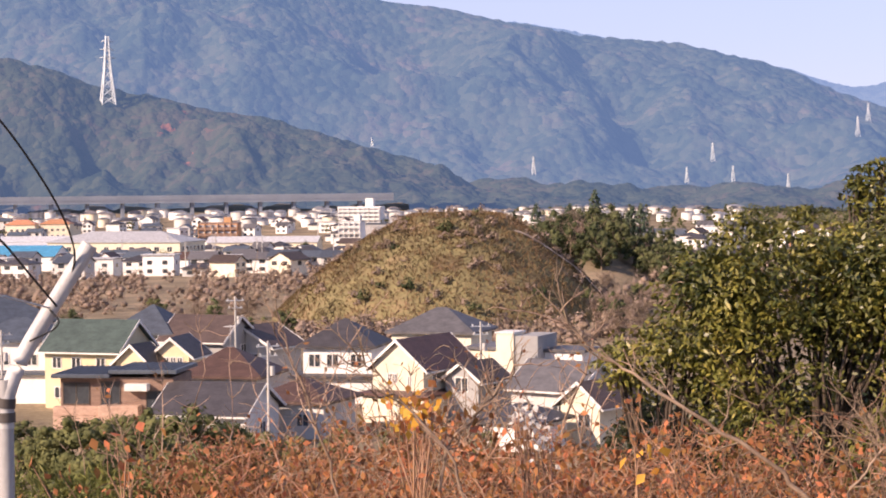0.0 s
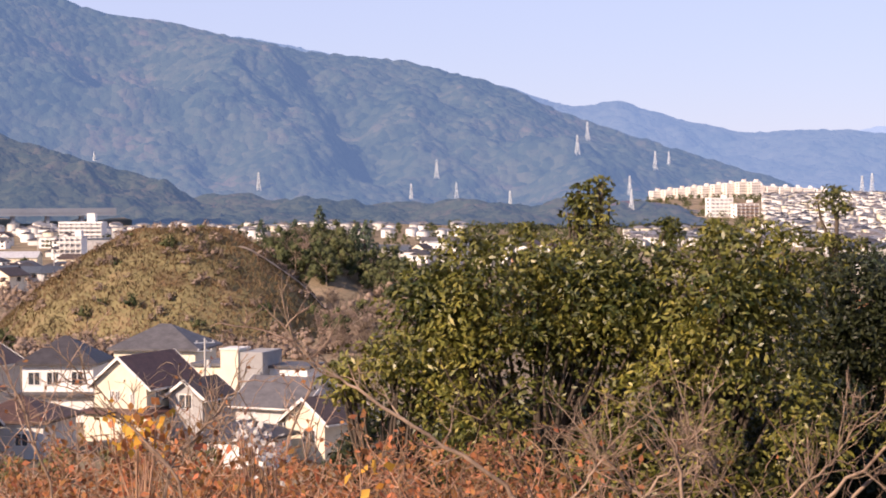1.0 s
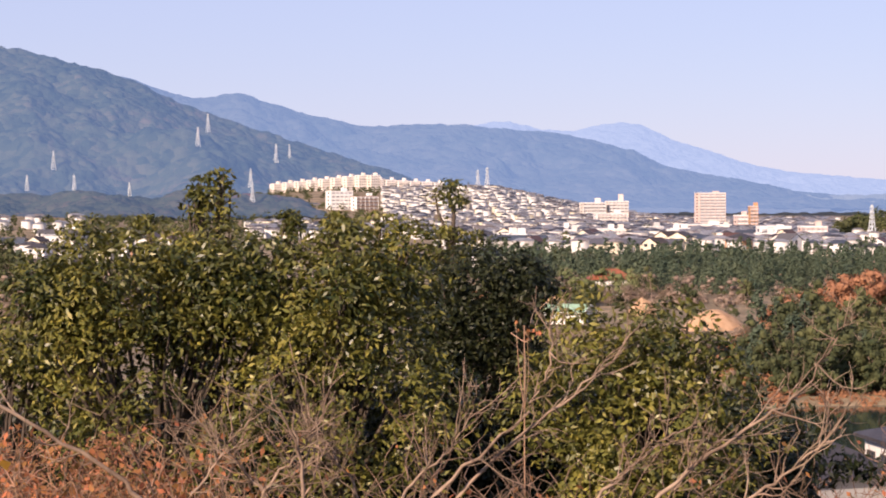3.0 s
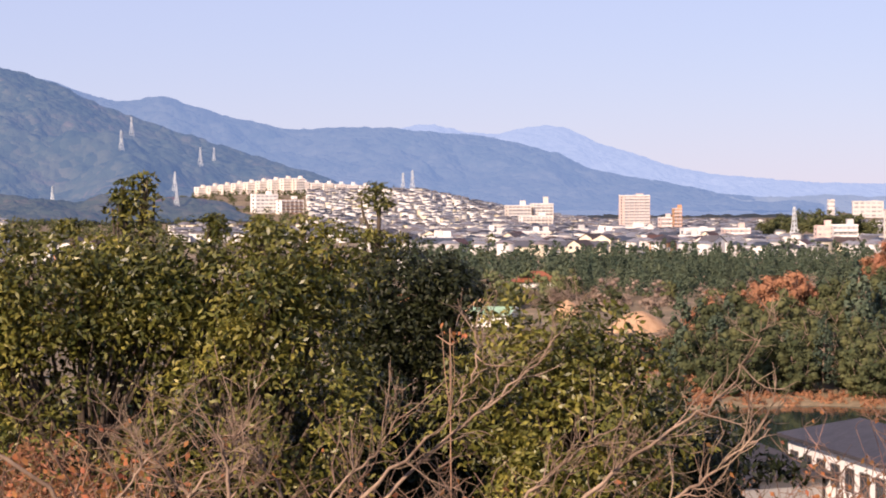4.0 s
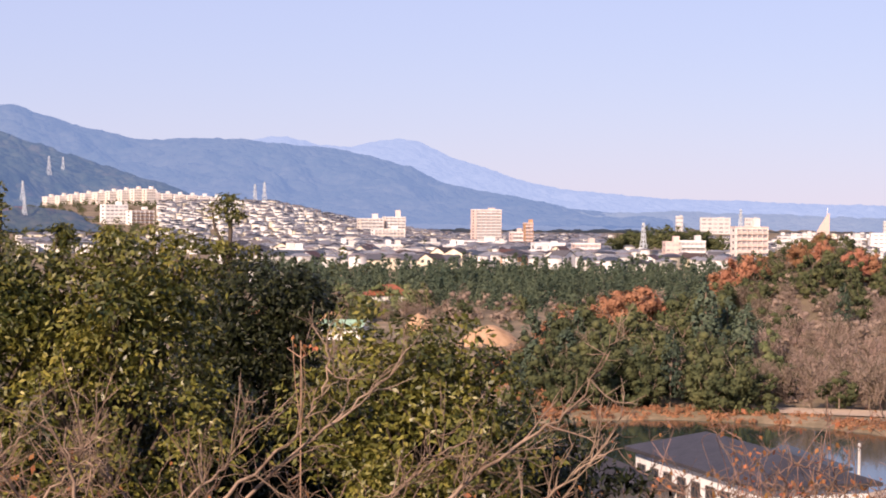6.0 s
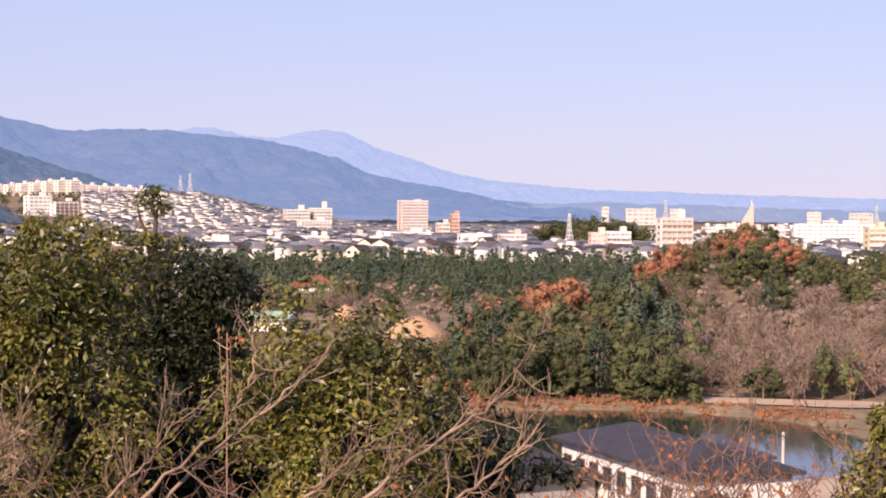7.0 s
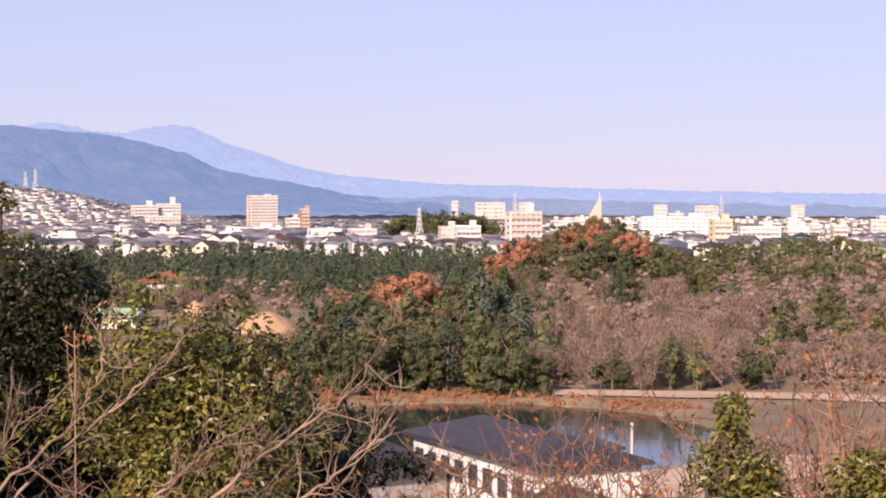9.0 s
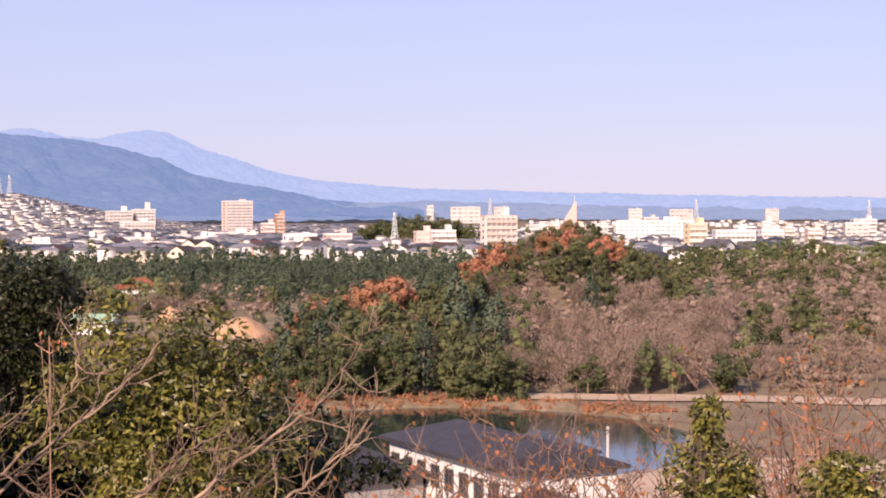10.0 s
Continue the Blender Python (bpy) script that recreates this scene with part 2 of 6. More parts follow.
def height(x, y):
    x, y = np.asarray(x, float), np.asarray(y, float)
    d, az = np.hypot(x, y), np.degrees(np.arctan2(x, y))
    near = np.interp(d, [0, 4, 10, 20, 35, 60, 90, 120], [20.3, 20.1, 17.0, 12.6, 7.5, 2.8, 0.5, 0])
    side = smooth01((np.abs(az - 15) - 60) / 40)
    near = near * (1 - side) + 20.3 * side * np.exp(-((d / 400) ** 2))
    left = np.interp(d, [300, 400, 600, 800, 1000, 1400, 2000, 5000], [0, -2, -6, -9.5, -9, 0, 6, 6])
    right = np.interp(d, [300, 600, 1000, 1600, 5000], [0, -2, -6, -11, -22])
    w = smooth01((az - 6) / 12)
    z = near + left * (1 - w) + right * w
    top = np.interp(az, HILL_AZ, HILL_Z) + 12
    z = z + top * smooth01((d - 1250) / 1050) * (1 - smooth01((d - 2350) / 500)) * (az > 9) * (az < 31)
    z = z + bump(az, d, 4.2, 430, 2.5, 50, 12.5) + bump(az, d, 37.3, 420, 2.3, 46, 11) + bump(az, d, 32, 255, 3.2, 32, 3.2) + bump(az, d, 44, 600, 5, 90, 5)
    z = z + (fbm(x / 25, y / 25, 5) - 0.5) * np.interp(d, [5, 30, 100, 300], [0.3, 0.8, 0.7, 1.2])
    pq = pond_q(x, y)
    z = z * smooth01((pq - 0.98) / 0.5) - 1.7 * (1 - smooth01((pq - 0.9) / 0.2))
    return z


def on(az, d, lift=0.0):
    p = at(az, d)
    p.z = float(height(p.x, p.y)) + lift
    return p


azs = np.concatenate([np.arange(-20, 52, 0.35), np.arange(52, 340, 6.0)])
rs = np.concatenate([np.linspace(0.004, 60, 46), np.geomspace(61, 330, 110), np.geomspace(334, 4900, 130)])
A, R = np.meshgrid(np.radians(azs), rs, indexing="ij")
gx, gy = R * np.sin(A), R * np.cos(A)
gv = np.stack([gx, gy, height(gx, gy)], -1).reshape(-1, 3)
na, nr = len(azs), len(rs)
i, j = np.meshgrid(np.arange(na), np.arange(nr - 1), indexing="ij")
i2 = (i + 1) % na
gf = np.stack([i * nr + j, i * nr + j + 1, i2 * nr + j + 1, i2 * nr + j], -1).reshape(-1, 4)
ground = put("ground", mesh_of("ground", gv, gf, M_GROUND, True))
tagged(ground, "dry winter grass and bare earth falling from the lookout to the plain", "ground", kind="structure")

a = np.radians(np.linspace(0, 360, 80, endpoint=False))
pc, pe, pf = at(33.3, 178), at(33.3, 1), at(123.3, 1)
wv = [(pc.x + 35 * math.cos(t) * pe.x + 29 * math.sin(t) * pf.x, pc.y + 35 * math.cos(t) * pe.y + 29 * math.sin(t) * pf.y, -0.55) for t in a] + [(pc.x, pc.y, -0.55)]
water = put("water", mesh_of("water", wv, np.array([(k, (k + 1) % 80, 80) for k in range(80)]), M_WATER))
tagged(water, "still green pond water below the wooded bank", "pond", kind="structure")


# ---- mountains ----
def mountain(name, label, prof, d0, d1, base_el, material, seed, relief, spur, step=0.12, rows=110, back=1.12):
    """A range: its skyline as bearing and elevation in degrees; slopes from d0 up to the crest at d1, cut by spurs and gullies."""
    pa, pe_ = [p[0] for p in prof], [p[1] for p in prof]
    az = np.arange(pa[0], pa[-1] + 1e-6, step)
    s = np.linspace(0, back, rows)
    Az, S = np.meshgrid(az, s, indexing="ij")
    el = np.interp(az, pa, pe_)
    k = np.ones(5) / 5
    el = np.convolve(np.pad(el, 2, mode="edge"), k, "valid")
    crest = EYE + d1 * np.tan(np.radians(el))
    D = d0 + (d1 - d0) * S
    base = EYE + d0 * math.tan(radians(base_el))
    X, Y = D * np.sin(np.radians(Az)), D * np.cos(np.radians(Az))
    f = np.where(S <= 1, S ** 0.85, 1 - 2.2 * (S - 1))
    rise = np.maximum(crest[:, None] - base, 4)
    env = np.clip(4 * S * (1 - S), 0, 1) * (S < 1)
    wx = 90 * fbm(X / 300, Y / 300, seed + 3, 2)
    ridges = 1 - np.abs(2 * fbm((X + wx) / spur + 7, (Y - 1.4 * wx) / (spur * 1.5) + 3, seed, 4) - 1) * 1.9
    Z = base + rise * f + env * np.minimum(rise, 160) * relief * (ridges - 0.62) * (1.1 if relief > 0.4 else 1.0)
    Z = Z + (fbm(X / 55, Y / 55, seed + 2, 3) - 0.5) * 34 * np.clip(env + 0.12, 0, 1)
    Z = Z + (vnoise(X / 9, Y / 9, seed + 5) - 0.5) * 5.0
    V = np.stack([X, Y, Z], -1).reshape(-1, 3)
    n, m = len(az), rows
    i, j = np.meshgrid(np.arange(n - 1), np.arange(m - 1), indexing="ij")
    F = np.stack([i * m + j, i * m + j + 1, (i + 1) * m + j + 1, (i + 1) * m + j], -1).reshape(-1, 4)
    SLOPES[name] = (az, D[0], Z)
    return tagged(put(name, mesh_of(name, V, F, material, True)), label, "mountain", kind="structure")


SLOPES = {}


def on_slope(name, az, el):
    """The nearest place on a range that is seen at this bearing and elevation."""
    a, D, Z = SLOPES[name]
    row = Z[int(np.argmin(np.abs(a - az)))]
    seen = np.degrees(np.arctan2(row - EYE, D))
    k = int(np.argmax(seen >= el)) if (seen >= el).any() else int(np.argmax(seen))
    return at(az, float(D[k]), float(row[k]))


PROF_A = [(-30, 6.5), (-16, 7.6), (-8, 7.2), (-4, 6.2), (-2.1, 5.6), (-0.1, 5.32), (2.4, 4.78), (4.0, 4.44), (7.2, 4.13), (9.1, 3.65), (10.4, 3.22), (11.6, 2.66), (13.4, 2.02), (15.7, 1.28), (18, 0.6), (20, -0.3)]
PROF_B = [(-2, 5.0), (2.4, 4.86), (4.0, 4.52), (8, 3.7), (10.2, 3.35), (11.2, 2.96), (12.2, 2.74), (12.9, 2.84), (13.38, 2.97), (13.8, 2.82), (14.2, 2.62), (14.55, 2.61), (15.0, 2.4), (17.2, 1.92), (19.2, 2.01), (20.5, 1.95), (23, 1.73), (24.5, 1.39), (25.3, 1.14), (26.1, 0.72), (28.4, 0.3), (30.1, -0.05), (33, -0.4)]
PROF_C = [(17, 1.6), (20.5, 2.0), (21.3, 2.14), (22.4, 1.84), (23.2, 1.77), (24.1, 1.97), (24.8, 2.06), (25.4, 1.97), (26.1, 1.61), (27.3, 1.22), (28.4, 0.84), (29.8, 0.55), (31.3, 0.42), (32.4, 0.33), (36.4, 0.22), (40, 0.12), (44.6, 0.04), (60, 0.0)]
PROF_N = [(-30, 3.4), (-16, 4.0), (-12.9, 3.83), (-12.1, 3.75), (-11.1, 3.4), (-10.2, 2.99), (-9, 2.82), (-7, 2.36), (-5, 2.05), (-3.7, 1.62), (-2.4, 1.19), (-1, 0.84), (0, 0.5), (0.8, 0.05), (1.6, -0.5)]
PROF_F = [(-1, -0.2), (1.3, 0.2), (2.3, 0.25), (3.3, -0.1), (4.7, -0.14), (6.2, -0.11), (8.5, -0.15), (10.5, -0.2), (12.5, -0.1), (14.3, -0.05), (16, -0.4)]
PROF_D = [(22, -0.5), (25, -0.42), (27, -0.32), (29, -0.22), (31, -0.12), (33, -0.05), (36, -0.12), (39, -0.22), (42, -0.3), (50, -0.4)]
mountain("backdrop_range", "wooded mountain range behind the valley, blue haze put in as glow", PROF_B, 3000, 4000, -0.5, M_RANGE_B, 2, 0.3, 300)
mountain("backdrop_peak", "farthest mountains with pale blue haze put in as glow", PROF_C, 4200, 4800, -0.45, M_RANGE_C, 3, 0.2, 300)
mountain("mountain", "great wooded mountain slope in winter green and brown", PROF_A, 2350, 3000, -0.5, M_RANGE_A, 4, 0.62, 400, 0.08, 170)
mountain("backdrop_low_hills", "low wooded hills across the far plain, blue haze put in as glow", PROF_D, 3300, 3600, -0.6, M_RANGE_D, 5, 0.15, 300)
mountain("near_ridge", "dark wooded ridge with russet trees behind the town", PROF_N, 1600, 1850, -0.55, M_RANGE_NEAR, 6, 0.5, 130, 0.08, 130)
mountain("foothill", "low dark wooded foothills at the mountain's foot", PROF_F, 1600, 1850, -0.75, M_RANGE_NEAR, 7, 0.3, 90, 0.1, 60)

# ---- burial mound ----
MC = at(0.6, 330)


def mound_height(x, y):
    u, v = x - MC.x, y - MC.y
    r = np.hypot(u / np.where(u > 0, 26.5, 33), v / 34)
    return 17.3 * np.interp(r, [0, 0.25, 0.30, 0.5, 0.75, 1.0, 1.06], [1.0, 0.99, 0.965, 0.77, 0.44, 0.0, -0.08])


g = np.linspace(-37, 37, 130)
U, W = np.meshgrid(g, g, indexing="ij")
mz = mound_height(U + MC.x, W + MC.y) + (fbm(U / 5, W / 5, 2) - 0.5) * 1.5 - 0.4
mv = np.stack([U + MC.x, W + MC.y, mz], -1).reshape(-1, 3)
i, j = np.meshgrid(np.arange(129), np.arange(129), indexing="ij")
mound = put("burial_mound", mesh_of("burial_mound", mv, np.stack([i * 130 + j, (i + 1) * 130 + j, (i + 1) * 130 + j + 1, i * 130 + j + 1], -1).reshape(-1, 4), M_MOUND, True))
tagged(mound, "flat-topped grassy burial mound in dry winter colours", "mound", kind="structure")
# ---- plants ----
def leaf_faces(P, length, width, rng, up=0.0, lean=None, out=None, loose=0.45):
    """Small pointed leaves at the places P, turned at random; up lays them flatter, lean hangs them along a way."""
    n = len(P)
    t = rng.normal(size=(n, 3))
    if lean is not None:
        t = t * 0.5 + np.asarray(lean)
    t /= np.linalg.norm(t, axis=1, keepdims=True)
    nn = rng.normal(size=(n, 3)) + np.array([0, 0, up])
    if out is not None:
        nn = nn * loose + out
        nn /= np.linalg.norm(nn, axis=1, keepdims=True) + 1e-9
        t = t - nn * (t * nn).sum(1, keepdims=True)
        t /= np.linalg.norm(t, axis=1, keepdims=True) + 1e-9
    b = np.cross(t, nn)
    b /= np.linalg.norm(b, axis=1, keepdims=True) + 1e-9
    s = (0.7 + 0.6 * rng.rand(n))[:, None]
    nrm = np.cross(b, t)
    L, W = length * s / 2, width * s / 2
    V = np.stack([P - t * L, P + b * W - t * L * 0.15 + nrm * W * 0.25, P + t * L, P - b * W - t * L * 0.15 + nrm * W * 0.25], 1).reshape(-1, 3)
    return V, np.arange(4 * n).reshape(n, 4)


def clump_points(rng, clumps, per, r):
    c = clumps[np.repeat(np.arange(len(clumps)), per)]
    v = rng.normal(size=c.shape)
    v /= np.linalg.norm(v, axis=1, keepdims=True)
    rr = np.repeat(r if np.ndim(r) else np.full(len(clumps), r), per)
    return c + v * (rr * rng.rand(len(c)) ** 0.45)[:, None] * np.array([1, 1, 0.75])


def crown_clumps(rng, n, rx, ry, z0, z1, shell=0.55):
    """Clump centres in an uneven crown between the heights z0 and z1."""
    v = rng.normal(size=(n, 3))
    v /= np.linalg.norm(v, axis=1, keepdims=True)
    r = shell + (1 - shell) * rng.rand(n) ** 0.7
    lob = 0.8 + 0.4 * vnoise(np.arctan2(v[:, 1], v[:, 0]) * 1.6 + 9, v[:, 2] * 2 + 5, int(rng.randint(12)))
    return v * (r * lob)[:, None] * np.array([rx, ry, (z1 - z0) / 2]) + np.array([0, 0, (z0 + z1) / 2])


def facing(P, C, per, zc):
    """Outward ways of leaves: half from their clump's middle, half from the crown's."""
    a = P - np.repeat(C, per, 0)
    b = P - np.array([0, 0, zc])
    a /= np.linalg.norm(a, axis=1, keepdims=True) + 1e-9
    b /= np.linalg.norm(b, axis=1, keepdims=True) + 1e-9
    return a + 0.8 * b


def limbs(tubes, rng, top, spread, n, r0):
    """A trunk with limbs that fork once."""
    bend = rng.normal(size=2) * 0.25
    z = np.linspace(0, top, 6)
    tr = np.stack([bend[0] * (z / top) ** 2 * 2, bend[1] * (z / top) ** 2 * 2, z], 1)
    tr[0, 2] = -0.4
    tubes.add(tr, r0 * np.linspace(1, 0.35, 6))
    for i in range(n):
        h = top * (0.35 + 0.6 * rng.rand())
        a = rng.rand() * 6.283
        p0 = np.array([np.interp(h, z, tr[:, 0]), np.interp(h, z, tr[:, 1]), h])
        ln = spread * (0.5 + 0.5 * rng.rand())
        way = np.array([math.cos(a), math.sin(a), 0.5 + 0.6 * rng.rand()])
        s = np.linspace(0, 1, 4)[:, None]
        pts = p0 + way * ln * s + np.array([0, 0, 0.15 * ln]) * s ** 2
        tubes.add(pts, r0 * 0.42 * np.linspace(1, 0.25, 4))


def cores(C, r, rng):
    """A rounded, uneven heart of foliage in each clump, which the leaves cover."""
    g = np.array([(i, j, k) for i in (-1, 0, 1) for j in (-1, 0, 1) for k in (-1, 0, 1) if (i, j, k) != (0, 0, 0)], float)
    ix = {tuple(v): n for n, v in enumerate(g.astype(int))}
    quads = []
    for ax in range(3):
        b, c = (ax + 1) % 3, (ax + 2) % 3
        for side in (-1, 1):
            for p in (-1, 0):
                for q in (-1, 0):
                    ring = []
                    for dp, dq in ((0, 0), (1, 0), (1, 1), (0, 1))[::side]:
                        v = [0, 0, 0]
                        v[ax], v[b], v[c] = side, p + dp, q + dq
                        ring.append(ix[tuple(v)])
                    quads.append(ring)
    g /= np.linalg.norm(g, axis=1, keepdims=True)
    quads = np.array(quads)
    rr = np.broadcast_to(r, len(C))
    V = C[:, None] + g[None] * (rr[:, None] * (0.8 + 0.4 * rng.rand(len(C), 26)))[..., None] * np.array([1, 1, 0.8])
    F = quads[None] + 26 * np.arange(len(C))[:, None, None]
    return V.reshape(-1, 3), F.reshape(-1, 4)


def with_cores(V, F, C, r, rng):
    W, G = cores(C, r, rng)
    return np.concatenate([V, W]), np.concatenate([F, G + len(V)])


def tree_kind(name, label, material, seed, h, w, leaf, n_clump, per, clump_r, z0=0.1, conifer=False, bare=False, aspect=0.6):
    """One tree, standing at the origin: trunk with limbs, and a crown of leaves in clumps."""
    rng = np.random.RandomState(seed)
    ob = thing(name, label, "tree", Matrix.Identity(4))
    tb = Tubes(5)
    limbs(tb, rng, h * (0.93 if conifer else 0.72), w * (0.2 if conifer else 0.42), 5 if conifer else 9, 0.022 * h)
    if bare:
        for i in range(40):
            a, zz = rng.rand() * 6.283, h * (0.3 + 0.4 * rng.rand())
            p0 = np.array([math.cos(a), math.sin(a), 0]) * w * 0.12 * rng.rand() + [0, 0, zz]
            way = np.array([math.cos(a) * w * 0.45, math.sin(a) * w * 0.45, h * (0.2 + 0.15 * rng.rand())]) * (0.6 + 0.4 * rng.rand())
            s = np.linspace(0, 1, 4)[:, None]
            tb.add(p0 + way * s + rng.normal(size=(4, 3)) * 0.12 * s, [0.05, 0.04, 0.028, 0.015])
    put("trunk", tb.mesh("trunk", M_BARK), ob)
    if conifer:
        zz = h * (0.12 + 0.86 * rng.rand(n_clump) ** 1.15)
        rr = w / 2 * (1 - zz / h) ** 0.8 * (0.75 + 0.35 * rng.rand(n_clump)) + 0.12
        a = rng.rand(n_clump) * 6.283
        C = np.stack([rr * np.cos(a), rr * np.sin(a), zz], 1)
        P = clump_points(rng, C, per, clump_r)
        V, F = leaf_faces(P, leaf, leaf * aspect, rng, 0.6, None, facing(P, C, per, h * 0.4))
        V, F = with_cores(V, F, C[::2], clump_r * 0.5, rng)
    else:
        C = crown_clumps(rng, n_clump, w / 2 - clump_r * 0.6, w / 2 - clump_r * 0.6, h * z0, h - clump_r * 0.5)
        P = clump_points(rng, C, per, clump_r)
        V, F = leaf_faces(P, leaf, leaf * aspect, rng, 0.5, (0, 0, 0.5) if bare else None, None if bare else facing(P, C, per, h * 0.5))
        if not bare:
            V, F = with_cores(V, F, C, clump_r * 0.5, rng)
    put("crown", mesh_of("crown", V, F, material, True), ob)
    return ob


KINDS = {
    "green": [tree_kind("broadleaf_tree", "evergreen broadleaf tree with a dense dark green crown", M_WOOD_G, 10 + k, 8, 7.0 + 0.6 * k, 0.44, 34, 44, 1.1 + 0.1 * k) for k in range(3)],
    "dark": [tree_kind("conifer_tree", "dark green conifer in the wood", M_WOOD_C, 20 + k, 10, 4.4 + 0.5 * k, 0.52, 100, 9, 0.55, conifer=True) for k in range(3)],
    "red": [tree_kind("russet_tree", "russet autumn tree in the wood", M_WOOD_R, 30 + k, 8, 6.8, 0.38, 38, 80, 1.0) for k in range(2)],
    "bare": [tree_kind("bare_tree", "bare brown winter tree with fine twigs", M_WOOD_B, 40 + k, 7.5, 6.2, 0.8, 36, 20, 1.2, bare=True, aspect=0.14) for k in range(3)],
    "bamboo": [tree_kind("bamboo_clump", "pale green bamboo clump with feathery tops", M_BAMBOO, 50 + k, 9, 4.4, 0.6, 30, 30, 0.9, aspect=0.3) for k in range(2)],
}
for kk, obs in KINDS.items():
    for ob in obs:
        ob["group"] = "trees of the wood"
used_first = set()


def plant(kind, p, s, rng, sz=1.0):
    """Stands a tree of the kind at p: the first time the built one, then copies."""
    ob = KINDS[kind][int(rng.randint(len(KINDS[kind])))]
    m = Matrix.Translation(p - Vector((0, 0, 0.15))) @ pose(0, 0, 0, 0, 0, rng.rand() * 360)
    if ob.name not in used_first:
        used_first.add(ob.name)
        ob.matrix_basis = m
    else:
        ob = copy_thing(ob, m)
    ob.scale = (s, s, s * sz)


def pick(rng, table):
    r = rng.rand() * sum(table.values())
    for k, v in table.items():
        r -= v
        if r <= 0:
            return k
    return k


def grove(seed, n, az0, az1, d0, d1, table, s0, s1, keep=None):
    """n trees strewn over a stretch of bearing and distance, none closer than a crown to the next."""
    rng = np.random.RandomState(seed)
    done = []
    tries = 0
    while len(done) < n and tries < n * 12:
        tries += 1
        az, d = az0 + (az1 - az0) * rng.rand(), d0 + (d1 - d0) * rng.rand()
        p = on(az, d)
        if float(pond_q(p.x, p.y)) < 1.08 or (keep and not keep(az, d)):
            continue
        s = s0 + (s1 - s0) * rng.rand()
        if any((p.x - q.x) ** 2 + (p.y - q.y) ** 2 < (3.0 * s) ** 2 for q in done):
            continue
        done.append(p)
        plant(pick(rng, table), p, s, rng, 0.85 + 0.35 * rng.rand())


def clear_heap(a, d):
    """Open ground before and about the sand heaps."""
    return not (22.0 < a < 29.4 and 212 < d < 375)


# the wood on the far bank of the pond, its russet trees, and the brown copse beside it
grove(1, 110, 28.6, 35.6, 209, 285, {"green": 5, "dark": 2.2, "bare": 1.0, "red": 0.3}, 0.6, 0.95, lambda a, d: a > 29.6 or d < 235)
rngp = np.random.RandomState(5)
for az, d, s, kind in ((31.75, 250, 1.25, "red"), (31.2, 254, 1.15, "red"), (32.15, 255, 1.15, "red"), (29.9, 256, 1.0, "red"), (29.3, 252, 0.8, "red"), (34.6, 246, 0.95, "dark"), (33.9, 240, 1.15, "dark"), (35.0, 232, 0.9, "dark"), (33.3, 250, 1.15, "green"), (34.2, 256, 1.1, "green"), (31.0, 222, 1.0, "green"), (32.6, 221, 0.95, "green"), (33.6, 222, 0.9, "green"), (30.0, 226, 0.9, "green"), (28.9, 228, 0.8, "red")):
    plant(kind, on(az, d), s, rngp)
grove(2, 60, 35.5, 47, 218, 300, {"bare": 7, "green": 0.6, "bamboo": 0.8}, 0.55, 0.9)
grove(22, 30, 35.0, 40.5, 216, 238, {"bare": 6, "green": 0.3, "bamboo": 0.4}, 0.6, 0.9)
grove(3, 55, 35, 48, 300, 385, {"bare": 5, "green": 1.1, "dark": 0.2}, 0.6, 0.95)
grove(4, 100, 34.2, 40.6, 378, 450, {"green": 6, "red": 0.4, "bare": 0.7}, 0.7, 0.95)
for az, d, s in ((34.9, 392, 1.5), (35.3, 396, 1.3), (34.5, 399, 1.25), (38.2, 396, 1.1), (38.7, 398, 1.1), (37.3, 420, 1.0), (36.6, 410, 0.9)):
    plant("red", on(az, d), s, rngp)
grove(5, 72, 1.9, 8.2, 388, 455, {"green": 6, "bare": 1.6, "dark": 0.8}, 0.85, 1.15)
grove(6, 26, 4.6, 9.5, 270, 385, {"bare": 5, "green": 1.5}, 0.6, 0.9)
grove(7, 34, 20, 28.5, 225, 400, {"bare": 2.5, "green": 3, "red": 0.8, "bamboo": 0.5}, 0.45, 0.8, clear_heap)
grove(8, 20, -14, -4.6, 262, 330, {"bare": 5, "green": 0.7, "bamboo": 0.7}, 0.5, 0.75)
for k, obs in KINDS.items():
    for ob in obs:
        if ob.name not in used_first:
            plant(k, on(29.5 + 6 * rngp.rand(), 300), 0.8, rngp)


def strewn(name, label, category, seed, sources, places, s0, s1, material):
    """Many like crowns joined into one mesh."""
    rng = np.random.RandomState(seed)
    Vs, Fs, n = [], [], 0
    for p in places:
        V, F = sources[int(rng.randint(len(sources)))]
        a, s = rng.rand() * 6.283, s0 + (s1 - s0) * rng.rand()
        c, q = math.cos(a) * s, math.sin(a) * s
        W = np.stack([V[:, 0] * c - V[:, 1] * q, V[:, 0] * q + V[:, 1] * c, V[:, 2] * s * (0.85 + 0.3 * rng.rand())], 1) + np.array(p)
        Vs.append(W)
        Fs.append(F + n)
        n += len(V)
    ob = put(name, mesh_of(name, np.concatenate(Vs), np.concatenate(Fs), material, True))
    return tagged(ob, label, category, kind="stuff")


